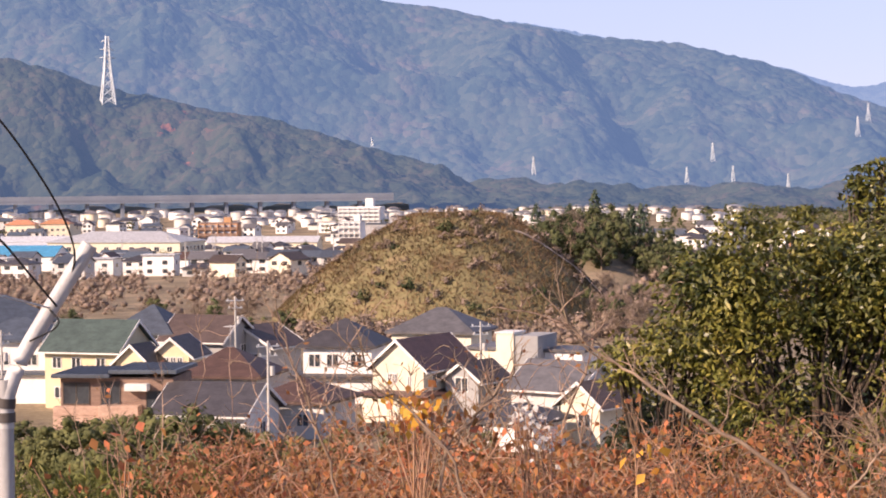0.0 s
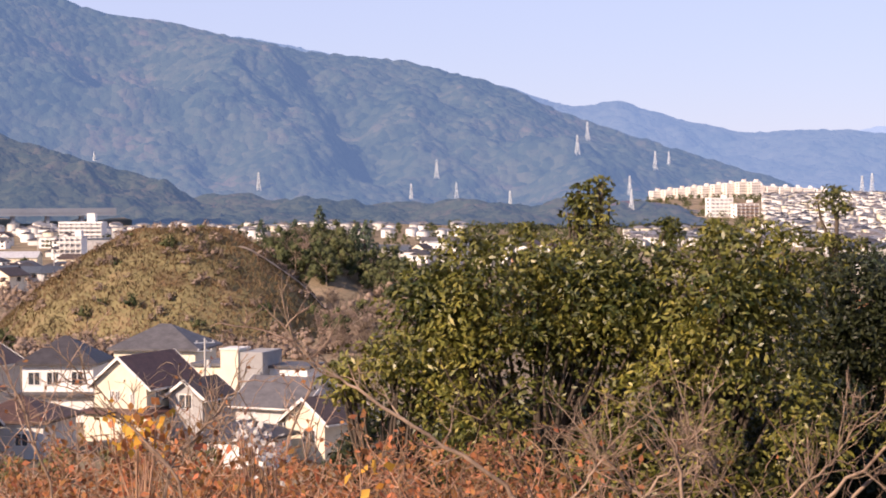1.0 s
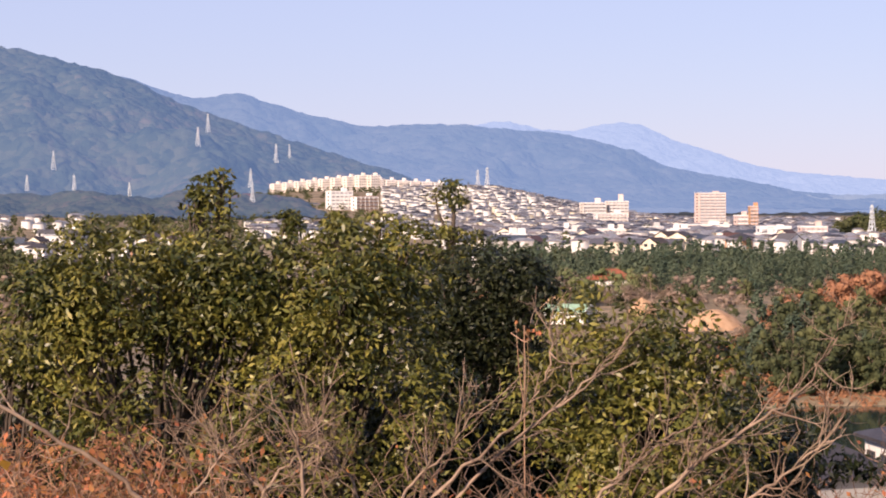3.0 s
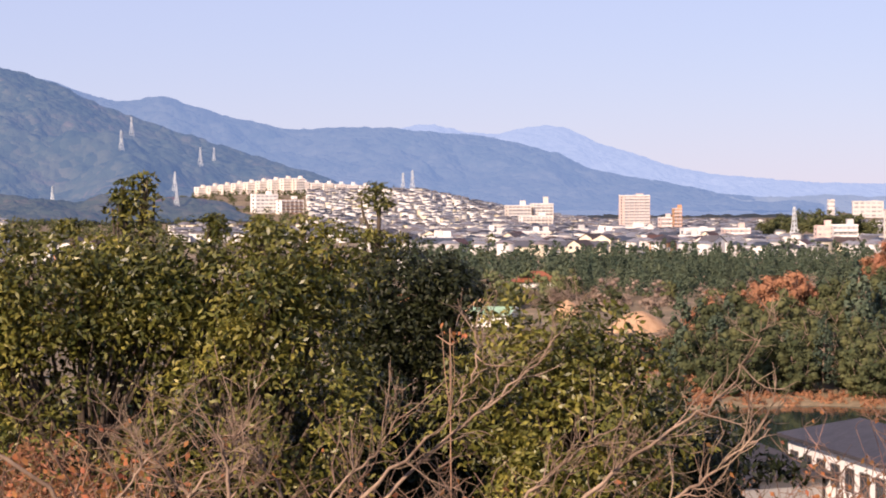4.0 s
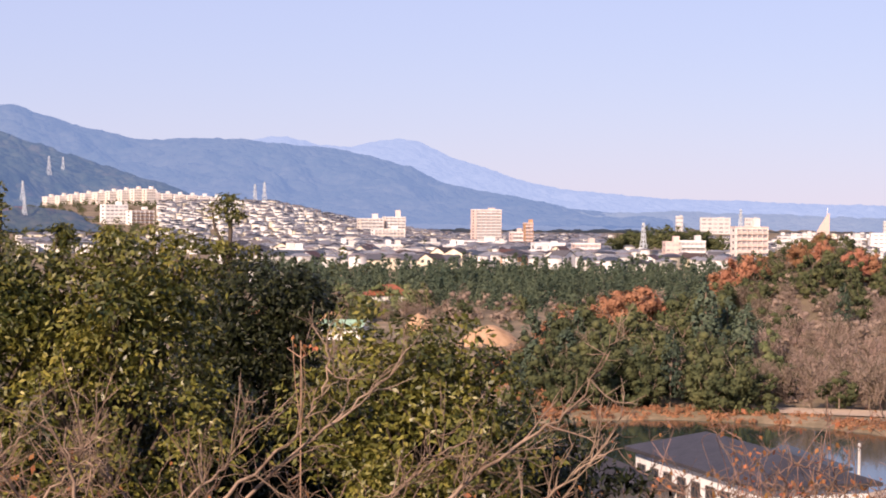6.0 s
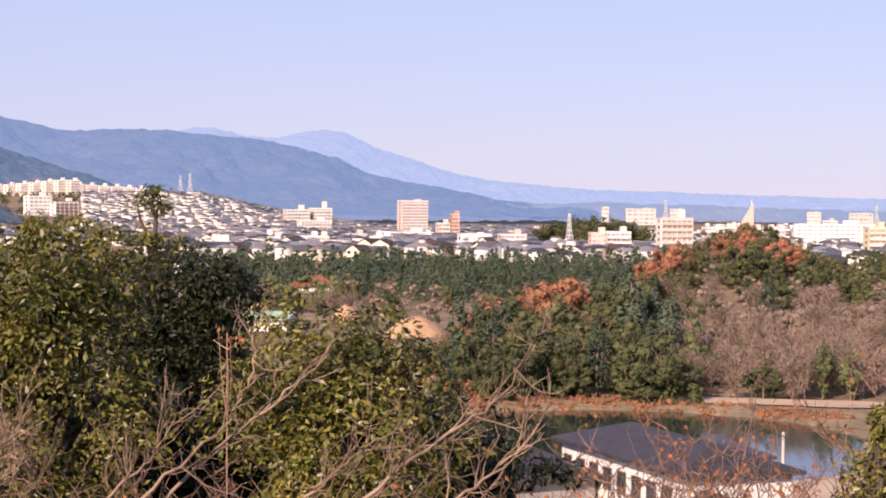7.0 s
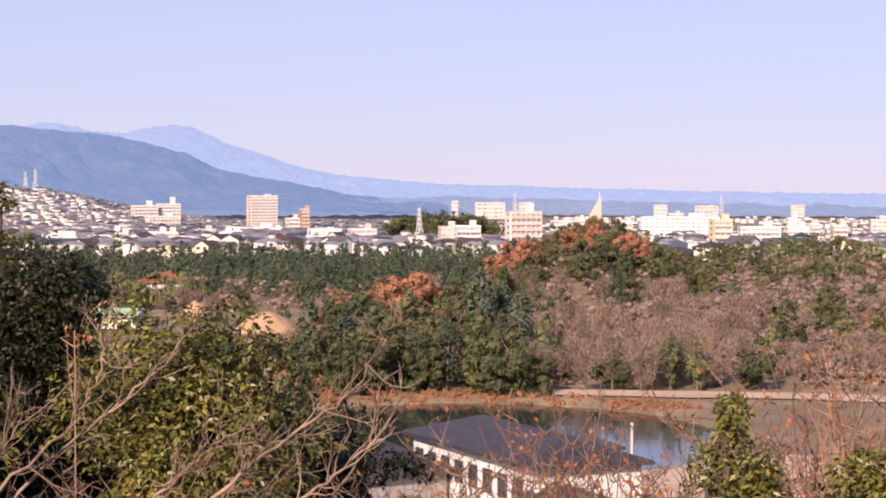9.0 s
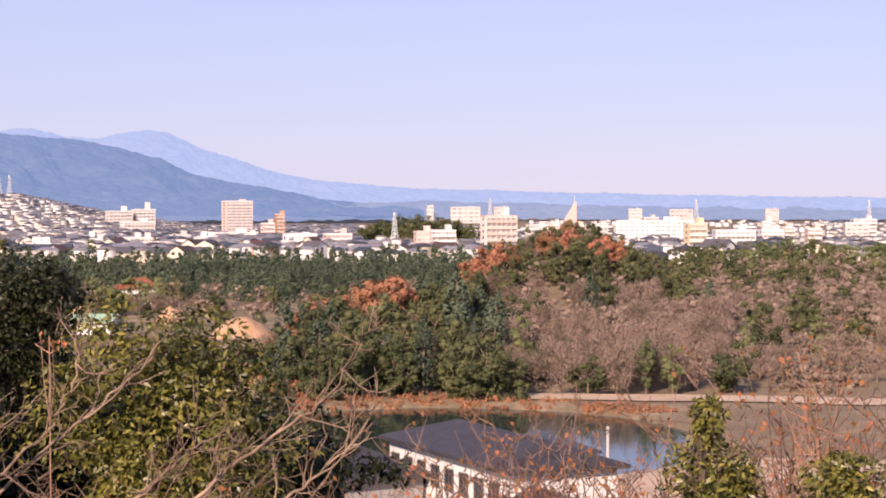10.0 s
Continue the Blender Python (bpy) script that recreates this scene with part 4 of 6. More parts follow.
def modern_house(m):
    ob = thing("modern_house", "brown flat-roofed house with a pinkish tiled balcony", "house", m)
    part("wall", box(-5.4, -3.5, -0.6, 5.4, 3.5, 5.2), M_BROWNW, ob)
    part("wall", box(-5.9, -4.4, -0.6, -1.4, -3.4, 2.3), M_TILEW, ob, "pinkish brown tiled bay")
    part("balcony", box(-1.4, -4.9, 0.9, 2.4, -3.4, 3.1, 0.04), M_TILEW, ob, "pinkish brown tiled balcony wall")
    part("balcony", box(-5.9, -4.4, 2.3, -1.4, -3.4, 3.0, 0.04), M_TILEW, ob, "pinkish brown tiled parapet")
    for x0, x1, y0, z in ((-6.0, -0.4, -4.6, 5.2), (-0.6, 5.9, -4.2, 5.5)):
        bm = bmesh.new()
        add_box(bm, x0, y0, z, x1, 4.0, z + 0.3, 0.04)
        rf = part("roof", bm, M_R_BLUE, ob)
        bm = bmesh.new()
        k = x0 + 0.4
        while k < x1 - 0.2:
            add_box(bm, k, y0 + 0.05, z + 0.3, k + 0.06, 3.9, z + 0.36)
            k += 0.55
        part("seam", bm, M_R_BLUE, rf)
    window(ob, "f", 10.8, 7, -3.9, 3.1, 2.6, 1.7, M_DFRAME)
    window(ob, "f", 10.8, 7, -0.6, 3.0, 1.9, 1.9, M_DFRAME)
    window(ob, "f", 10.8, 7, 3.9, 2.6, 2.2, 1.6, M_DFRAME)
    window(ob, "r", 10.8, 7, 0, 2.6, 2.2, 1.6, M_DFRAME)
    part("awning", box(1.0, -4.6, 4.2, 3.2, -3.5, 4.75, 0.05), M_FRAME, ob, "white awning over the balcony")
    part("air_conditioner", box(3.3, -4.1, 0.9, 4.1, -3.7, 1.6, 0.04), M_FRAME, ob, "white air conditioner unit")
    return ob


modern_house(stand(-9.4, 172, -16) @ Matrix.Diagonal((0.93, 0.93, 1.13, 1)))


def tall_house(m):
    ob = thing("stair_tower_house", "modern house with a tall cream stair tower", "house", m)
    part("tower", box(-1.9, -1.5, -0.6, 0.0, 1.5, 7.3, 0.03), M_CREAM, ob, "tall cream rendered stair tower")
    part("wall", box(0.0, -1.3, -0.6, 2.5, 4, 7.1, 0.03), M_GREYW, ob, "grey rendered block")
    part("coping", box(-2.0, -1.6, 7.3, 0.1, 1.6, 7.45), M_FRAME, ob)
    part("wall", box(-5.2, -1.0, -0.6, -1.9, 5, 5.6, 0.03), M_CREAM, ob)
    part("roof", box(-5.5, -1.3, 5.6, -1.9, 5.2, 5.9, 0.03), M_R_GREY, ob)
    part("wall", box(2.5, 0.5, -0.6, 6.5, 5, 5.4, 0.03), M_WHITE, ob)
    part("roof", box(2.4, 0.2, 5.4, 6.9, 5.3, 5.7, 0.03), M_R_GREY, ob)
    for x, z in ((-3.6, 3.3), (-3.6, 0.9)):
        bm = box(x - 0.7, -1.06, z, x + 0.7, -0.98, z + 1.3)
        part("window", bm, M_GLASS, ob)
    return ob


tall_house(stand(2.25, 192, -22))

# ---- roofs by the pond ----
house("house", "long white building with a dark hipped roof by the pond", stand(35.1, 125, -64), 19, 7.2, 5.5, 1.5, "hip", M_WHITE, M_R_DARK, [("f", -8.4 + 2.2 * k, 3.1, 1.3, 1.5) for k in range(8)] + [("l", 0, 3.1, 1.3, 1.5)], frame_mat=M_DFRAME)
house("house", "lower white wing with a dark roof in front", stand(37.0, 112, -62), 10, 6, 2.6, 1.7, "x", M_WHITE, M_R_DARK, [("f", -5, 0.9, 1.4, 1.2), ("f", -1, 0.9, 1.4, 1.2)])
house("house", "small white house with a dark roof at the pond", stand(36.3, 150, -40), 6, 6, 3.0, 1.8, "hip", M_WHITE, M_R_BLUE, [("f", 0, 1.2, 1.4, 1.2), ("r", 0, 1.2, 1.4, 1.2)])
house("house", "house with a wide dark tiled roof below the trees", stand(29.4, 130, -60), 15, 9, 3.8, 2.6, "hip", M_GREYW, M_R_DARK, [("f", -3, 1.2, 1.6, 1.4)])
house("house", "white house seen through the branches", stand(27.6, 126, -30), 5, 5, 3.8, 1.8, "hip", M_WHITE, M_R_DARK, [("f", -1, 1.6, 1.2, 1.2)])
house("house", "small shed with a white roof edge", stand(38.2, 122, -30), 5, 4, 1.9, 0.9, "x", M_WHITE, M_R_DARK)
fv = np.array([at(a, d) for a in np.linspace(36.6, 47, 14) for d in np.linspace(124, 163, 12)])
fv[:, 2] = height(fv[:, 0], fv[:, 1]) + 0.12
i, j = np.meshgrid(np.arange(13), np.arange(11), indexing="ij")
field = put("bare_field", mesh_of("bare_field", fv, np.stack([i * 12 + j, i * 12 + j + 1, (i + 1) * 12 + j + 1, (i + 1) * 12 + j], -1).reshape(-1, 4), M_EARTH, True))
tagged(field, "bare pale earth field beside the pond", "field", kind="structure")


def ribbon(name, label, az0, az1, d0, d1, material, lift):
    v = np.array([at(a, d) for a in np.linspace(az0, az1, 30) for d in (d0, (d0 + d1) / 2, d1)])
    v[:, 2] = height(v[:, 0], v[:, 1]) + lift
    i, j = np.meshgrid(np.arange(29), np.arange(2), indexing="ij")
    return tagged(put(name, mesh_of(name, v, np.stack([i * 3 + j, i * 3 + j + 1, (i + 1) * 3 + j + 1, (i + 1) * 3 + j], -1).reshape(-1, 4), material, True)), label, name, kind="structure")


ribbon("path", "pale gravel bank along the pond's far side", 34.4, 47, 210, 217, M_EARTH, 0.15)
ribbon("road", "pale asphalt lane below the houses", -14, -9.5, 128, 137, M_CONC, 0.15)


def heap(az, d, r, h, seed):
    rng = np.random.RandomState(seed)
    a, s = np.meshgrid(np.linspace(0, 2 * np.pi, 28, endpoint=False), np.linspace(0, 1, 10), indexing="ij")
    x, y = r * s * np.cos(a), r * s * np.sin(a) * 0.8
    z = h * (1 - s ** 1.6) * (0.9 + 0.25 * fbm(x / 2 + seed, y / 2, 1)) - 0.3
    i, j = np.meshgrid(np.arange(28), np.arange(9), indexing="ij")
    F = np.stack([i * 10 + j, i * 10 + j + 1, ((i + 1) % 28) * 10 + j + 1, ((i + 1) % 28) * 10 + j], -1).reshape(-1, 4)
    ob = put("sand_heap", mesh_of("sand_heap", np.stack([x, y, z], -1).reshape(-1, 3), F, M_SAND, True))
    ob.matrix_basis = Matrix.Translation(on(az, d))
    tagged(ob, "rounded heap of orange-brown sand", "sand heap", "sand heaps")


heap(27.5, 304, 5.8, 3.7, 1)
heap(28.8, 300, 4.4, 1.8, 2)
heap(25.4, 338, 3.6, 3.6, 3)
heap(22.8, 345, 4.4, 4.0, 4)
house("shed", "low shed with a pale green sheet roof by the sand heaps", stand(23.2, 322, -20), 7, 5, 2.2, 0.9, "x", M_WHITE, tiles("pale_green_sheet", (0.30, 0.46, 0.32)))
house("house", "white house with a red roof at the wood's edge", stand(24.45, 420, 5), 9, 6, 3.6, 2.2, "hip", M_WHITE, tiles("red_roof_tiles", (0.40, 0.12, 0.07)), [("f", 0, 1.2, 1.6, 1.3)])


# ---- town ----
def town_house(label, w, l, h, rh, ridge, wall, roof):
    ob = house("town_house", label, Matrix.Identity(4), w, l, h, rh, ridge, wall, roof, (), gutter=False, group="houses of the town")
    for z in ((1.0, 3.7) if h > 5 else (1.0,)):
        for u in (-w * 0.27, w * 0.22):
            part("window", box(u - 0.9, -l / 2 - 0.05, z, u + 0.9, -l / 2 + 0.05, z + 1.3), M_GLASS, ob)
    part("window", box(w / 2 - 0.05, -1, 3.6 if h > 5 else 1.0, w / 2 + 0.05, 0.8, 5.0 if h > 5 else 2.3), M_GLASS, ob)
    return ob


TOWN = [
    town_house("white town house with a dark hipped roof", 9, 8, 5.6, 2.0, "hip", M_WHITE, M_R_DARK),
    town_house("white town house with a grey gabled roof", 8, 7.5, 5.4, 2.0, "x", M_WHITE, M_R_GREY),
    town_house("cream town house with a brown gabled roof", 7.5, 9, 5.5, 2.1, "y", M_CREAM, M_R_BROWN),
    town_house("low grey town house with a dark tiled roof", 10, 8, 3.1, 1.9, "hip", M_PALE, M_R_DARK),
    town_house("pale town house with a blue-grey roof", 9, 7, 5.5, 1.6, "x", M_PALE, M_R_BLUE),
    town_house("white flat-roofed town block", 11, 8, 6.6, 0.3, "flat", M_WHITE, M_R_LIGHT),
    town_house("orange-brown town house with a brown roof", 8, 8, 5.4, 1.8, "hip", M_ORANGE, M_R_BROWN),
    town_house("small white gabled town house", 6.5, 8, 5.2, 1.9, "y", M_WHITE, M_R_MAROON),
]
TOWN_W = [1.2, 1.2, 0.8, 1.0, 0.9, 0.8, 0.3, 1.0]
first_used = set()
taken = []


def free(p, r):
    for q, s in taken:
        if (p.x - q.x) ** 2 + (p.y - q.y) ** 2 < (r + s) ** 2:
            return False
    return True


def settle(seed, n, az0, az1, d0, d1, bias=1.0, keep=None):
    rng = np.random.RandomState(seed)
    done = tries = 0
    while done < n and tries < n * 20:
        tries += 1
        az, d = az0 + (az1 - az0) * rng.rand(), d0 + (d1 - d0) * rng.rand() ** bias
        p = on(az, d, -0.1)
        if not free(p, 5.2) or (keep and not keep(az, d)):
            continue
        taken.append((p, 5.2))
        done += 1
        k = int(rng.choice(len(TOWN), p=np.array(TOWN_W) / sum(TOWN_W)))
        m = Matrix.Translation(p) @ pose(0, 0, 0, 0, 0, -az - 25 + 90 * int(rng.randint(2)) * (rng.rand() < 0.4) + rng.normal() * 6)
        ob = TOWN[k] if k not in first_used else copy_thing(TOWN[k], m)
        first_used.add(k)
        ob.matrix_basis = m
        s = 0.9 + 0.25 * rng.rand()
        ob.scale = (s, s, 0.9 + 0.2 * rng.rand())


def block(name, label, az, d, w, h, dep, yaw, floors, wall, trim, cols=5, lift=0.0, balcony=True, top=None):
    """A block of flats or offices: on every floor a glazed band behind a parapet, divided by fins."""
    p = on(az, d, lift)
    taken.append((p, max(w, dep) * 0.55))
    ob = thing(name, label, "building", Matrix.Translation(p) @ pose(0, 0, 0, 0, 0, yaw - az))
    part("wall", box(-w / 2, -dep / 2, -8, w / 2, dep / 2, h), wall, ob)
    part("roof", box(-w / 2 - 0.15, -dep / 2 - 0.15, h, w / 2 + 0.15, dep / 2 + 0.15, h + 0.7), trim, ob)
    fh = h / floors
    for k in range(floors):
        z = k * fh
        if balcony:
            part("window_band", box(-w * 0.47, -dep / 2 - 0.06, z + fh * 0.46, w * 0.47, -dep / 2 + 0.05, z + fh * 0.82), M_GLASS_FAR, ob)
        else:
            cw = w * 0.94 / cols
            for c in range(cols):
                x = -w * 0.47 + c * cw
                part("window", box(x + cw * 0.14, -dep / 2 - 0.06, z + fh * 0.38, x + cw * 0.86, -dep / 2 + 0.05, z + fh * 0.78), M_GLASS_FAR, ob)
        if balcony:
            part("balcony", box(-w * 0.48, -dep / 2 - 1.3, z + 0.02, w * 0.48, -dep / 2 - 0.08, z + fh * 0.42), trim, ob)
        part("window", box(-w / 2 - 0.05, -dep * 0.2, z + fh * 0.4, -w / 2 + 0.05, dep * 0.1, z + fh * 0.8), M_GLASS, ob)
    if balcony:
        for c in range(cols + 1):
            x = -w * 0.48 + c * w * 0.96 / cols
            part("fin", box(x - 0.12, -dep / 2 - 1.35, 0, x + 0.12, -dep / 2 - 0.07, h), wall, ob)
    x0 = w * 0.12
    part("stair_house", box(x0, -dep * 0.2, h + 0.7, x0 + max(3.0, w * 0.18), dep * 0.25, h + (top or 3.4)), wall, ob)
    return ob


def z_at(el, d):
    return EYE + d * math.tan(radians(el))


def block_el(name, label, az0, az1, el_top, d, dep, yaw, wall, trim, cols=5, fh=3.0, balcony=True, top=None):
    """A block by its bearings and the elevation of its top."""
    az = (az0 + az1) / 2
    g = on(az, d).z
    w = radians(az1 - az0) * d / max(math.cos(radians(yaw)) + 0.35 * abs(math.sin(radians(yaw))), 0.5)
    h = max(z_at(el_top, d) - g, 6)
    return block(name, label, az, d, w, h, dep, yaw, max(2, round(h / fh)), wall, trim, cols, 0, balcony, top)


APT = plaster("apartment_cream", (0.82, 0.73, 0.65))
block_el("apartment_tower", "tall pinkish apartment tower with balcony rows", 26.95, 27.8, -0.06, 1700, 16, 16, M_PINK, M_WHITE, 5, 2.6, top=2.0)
block_el("office_block", "cream low block at the tower's foot", 26.3, 28.0, -1.0, 1500, 14, 8, APT, M_WHITE, 9, balcony=False)
block_el("apartment_block", "cream stepped apartment block with a lift tower", 23.55, 24.3, -0.35, 1800, 14, 14, APT, M_WHITE, 6, top=5)
block_el("apartment_block", "cream apartment block with a roof tower", 24.3, 24.95, -0.3, 1810, 14, 14, APT, M_WHITE, 5, top=7)
block_el("apartment_block", "white lower apartment block", 23.95, 24.95, -0.66, 1650, 12, 14, M_WHITE, APT, 8)
block_el("hotel", "white stepped hotel building over the trees", 16.0, 16.75, 0.0, 1750, 14, 20, M_WHITE, M_WHITE, 5, balcony=False)
block_el("hotel", "white and brown apartment building over the trees", 16.75, 17.5, -0.15, 1740, 14, 20, M_WHITE, M_BROWNW, 5)
for k in range(9):
    a = 14.35 + 0.36 * k
    block_el("apartment_slab", "cream hilltop apartment slab catching the sun", a, a + 0.31, 0.22 + 0.036 * min(k, 7), 2270 - 8 * k, 12, 24, APT, M_WHITE, 4)
for k in range(6):
    a = 17.35 + 0.36 * k
    block_el("apartment_slab", "white hilltop apartment slab in a row", a, a + 0.32, 0.36 - 0.02 * k, 2300, 12, 18, M_WHITE, APT, 4)
block_el("white_hall", "bright white block with a pale blue shadow side", 28.75, 29.7, -1.05, 1060, 14, 10, M_WHITE, M_WHITE, 4, 4.0, balcony=False, top=1.4)
block_el("apartment_block", "brown and pink apartment block", 28.1, 28.45, -0.72, 1500, 12, 12, M_PINK, M_WHITE, 3)
block_el("apartment_block", "slim brown apartment block", 28.5, 28.75, -0.45, 1600, 10, 10, M_ORANGE, M_PINK, 2)
block_el("apartment_block", "pink and white apartment block with a red roof house", 29.95, 30.75, -1.05, 1090, 12, 10, M_PINK, M_WHITE, 5)
block_el("apartment_block", "pink end of an apartment block", 32.65, 33.1, -0.98, 1010, 12, 8, M_PINK, M_PINK, 3, balcony=False)
block_el("apartment_block", "white apartment block with many balconies", 33.1, 33.85, -0.95, 1005, 12, 8, M_PALE, M_WHITE, 5)
block_el("apartment_block", "large cream apartment block behind the russet trees", 34.65, 35.65, -0.52, 1000, 14, 12, APT, M_PINK, 6, top=4.5)
block_el("apartment_block", "yellow apartment tower on the plain", 40.68, 41.25, -0.75, 1000, 12, 14, M_YELLOW, APT, 3)
block_el("office_block", "white rounded hospital block", 41.5, 42.7, -0.95, 1040, 20, 6, M_WHITE, M_WHITE, 8)
block_el("office_block", "white long block on the plain", 38.6, 40.95, -0.66, 1500, 16, 5, M_WHITE, M_WHITE, 14, balcony=False)
rb = np.random.RandomState(77)
for k in range(20):
    a = 35.8 + 13 * rb.rand()
    d = 1050 + 900 * rb.rand()
    block_el("office_block", "pale block among the roofs of the far town", a, a + 0.25 + 0.5 * rb.rand(), -0.5 - 560 / d + 0.25 * rb.rand(), d, 12, rb.rand() * 24, (M_WHITE, APT, M_PALE, M_PINK)[int(rb.randint(4))], M_WHITE, 4, balcony=bool(rb.randint(2)))
for k in range(12):
    a = 20.5 + 9 * rb.rand()
    d = 900 + 500 * rb.rand()
    block_el("office_block", "low pale block in the hillside town", a, a + 0.25 + 0.4 * rb.rand(), -0.75 - 640 / d + 0.1 * rb.rand(), d, 11, rb.rand() * 24, (M_WHITE, APT, M_PALE)[int(rb.randint(3))], M_WHITE, 4, balcony=False)
for a0, a1, el, d in ((33.0, 33.2, -0.2, 3000), (33.7, 34.6, -0.24, 3000), (35.0, 35.45, -0.24, 3000), (39.0, 39.4, -0.3, 3100), (40.2, 40.9, -0.32, 3100), (43, 43.4, -0.3, 3000)):
    block_el("far_block", "pale far building low in the haze", a0, a1, el, d, 20, 4, M_PALE, M_PALE, 5, 6, balcony=False, top=1.5)


def wedge_hall(az, d):
    ob = thing("wedge_hall", "white wedge-shaped hall with a spire in the haze", "building", Matrix.Translation(on(az, d)) @ pose(0, 0, 0, 0, 0, -az))
    g = on(az, d).z
    z = z_at(-0.08, d) - g
    part("wall", prism(bmesh.new(), [(-18, -6, -3), (6, -6, -3), (6, -6, z), (3, -6, z)], (0, 14, 0)), M_PINK, ob)
    part("spire", box(2.5, 0, z - 2, 3.3, 0.8, z + 8), M_WHITE, ob)


wedge_hall(37.35, 2900)

# the left town's large roofs
block_el("hotel", "white stepped hotel with a roof hut", -3.1, -1.75, -0.62, 1220, 14, -12, M_WHITE, M_WHITE, 8, 2.8, top=6)
block_el("apartment_block", "white apartment block with stair fronts", -3.05, -2.35, -1.05, 930, 10, -14, M_WHITE, M_PALE, 4)
block_el("hall", "long low blue-grey factory hall", -2.3, -1.1, -1.12, 960, 16, -10, M_GREYW, M_R_BLUE, 6, 4, balcony=False)
block_el("apartment_block", "brown-orange apartment block with balconies", -7.25, -6.0, -1.05, 1000, 10, -10, M_ORANGE, M_BROWNW, 6)


def big_house(name, label, az, d, yaw, w, l, h, rh, ridge, wall, roof, wins):
    p = on(az, d)
    for u in (-w * 0.4, 0, w * 0.4):
        q = Matrix.Translation(p) @ pose(0, 0, 0, 0, 0, yaw - az) @ Vector((u, 0, 0))
        taken.append((q, l * 0.6 + 2))
    return house(name, label, stand(az, d, yaw), w, l, h, rh, ridge, wall, roof, wins, gutter=False)


big_house("factory", "long cream two-storey works with a pale grey hipped roof", -9.35, 800, -24, 58, 27, 10.2, 4.2, "hip", M_CREAM, M_R_LIGHT, [("f", -25 + 5.5 * k, z, 2.2, 2.0) for k in range(10) for z in (6.4,)] + [("r", -10 + 4 * k, 6.4, 2.2, 2.0) for k in range(6)])
big_house("shed", "long pale shed with a white roof", -13.3, 850, -10, 52, 18, 6.5, 2.4, "x", M_WHITE, M_R_LIGHT, [])
big_house("shed", "cream warehouse with a pale roof", -11.6, 930, -10, 44, 16, 7, 2.2, "x", M_CREAM, M_R_LIGHT, [])
big_house("shed", "long pale shed behind the works", -5.3, 900, -12, 52, 14, 6, 2.4, "x", M_CREAM, M_R_LIGHT, [])
big_house("shed", "hall with a bright blue sheet roof", -12.1, 735, -22, 24, 16, 6, 3.5, "x", M_WHITE, M_R_BRIGHT, [])
big_house("shed", "white vaulted shed between the houses", -5.6, 690, 10, 19, 8, 4, 1.8, "x", M_WHITE, M_R_LIGHT, [])
for a in (-12.35, -11.35):
    big_house("flats", "flats with an orange hipped roof", a, 1130, -14, 17, 10, 8.5, 2.8, "hip", M_CREAM, M_R_ORANGE, [("f", -5 + 3.3 * k, z, 1.6, 1.5) for k in range(4) for z in (1, 4.4)])
big_house("shed", "wide low hall with a pale roof before the hillside town", 25.0, 830, -6, 46, 20, 4, 2, "x", M_CREAM, M_R_GREY, [])
big_house("shed", "long grey-roofed hall before the hillside town", 21.2, 850, -6, 40, 16, 5, 2, "x", M_PALE, M_R_BLUE, [])
big_house("shed", "white hall beside the trees", 20.9, 560, -10, 12, 9, 5, 1.6, "x", M_WHITE, M_R_BLUE, [])

not_mound = lambda a, d: not (-5.5 < a < 6.5 and d < 470)
settle(1, 60, -14.5, -1.2, 610, 830, 1.0)
settle(2, 90, -14.5, -0.8, 830, 1260)
settle(3, 40, 5.2, 11.5, 690, 1150)
settle(4, 20, 19.5, 30, 800, 1180)
settle(5, 24, 29, 48, 760, 1250)
settle(6, 12, 38.4, 44, 640, 760)


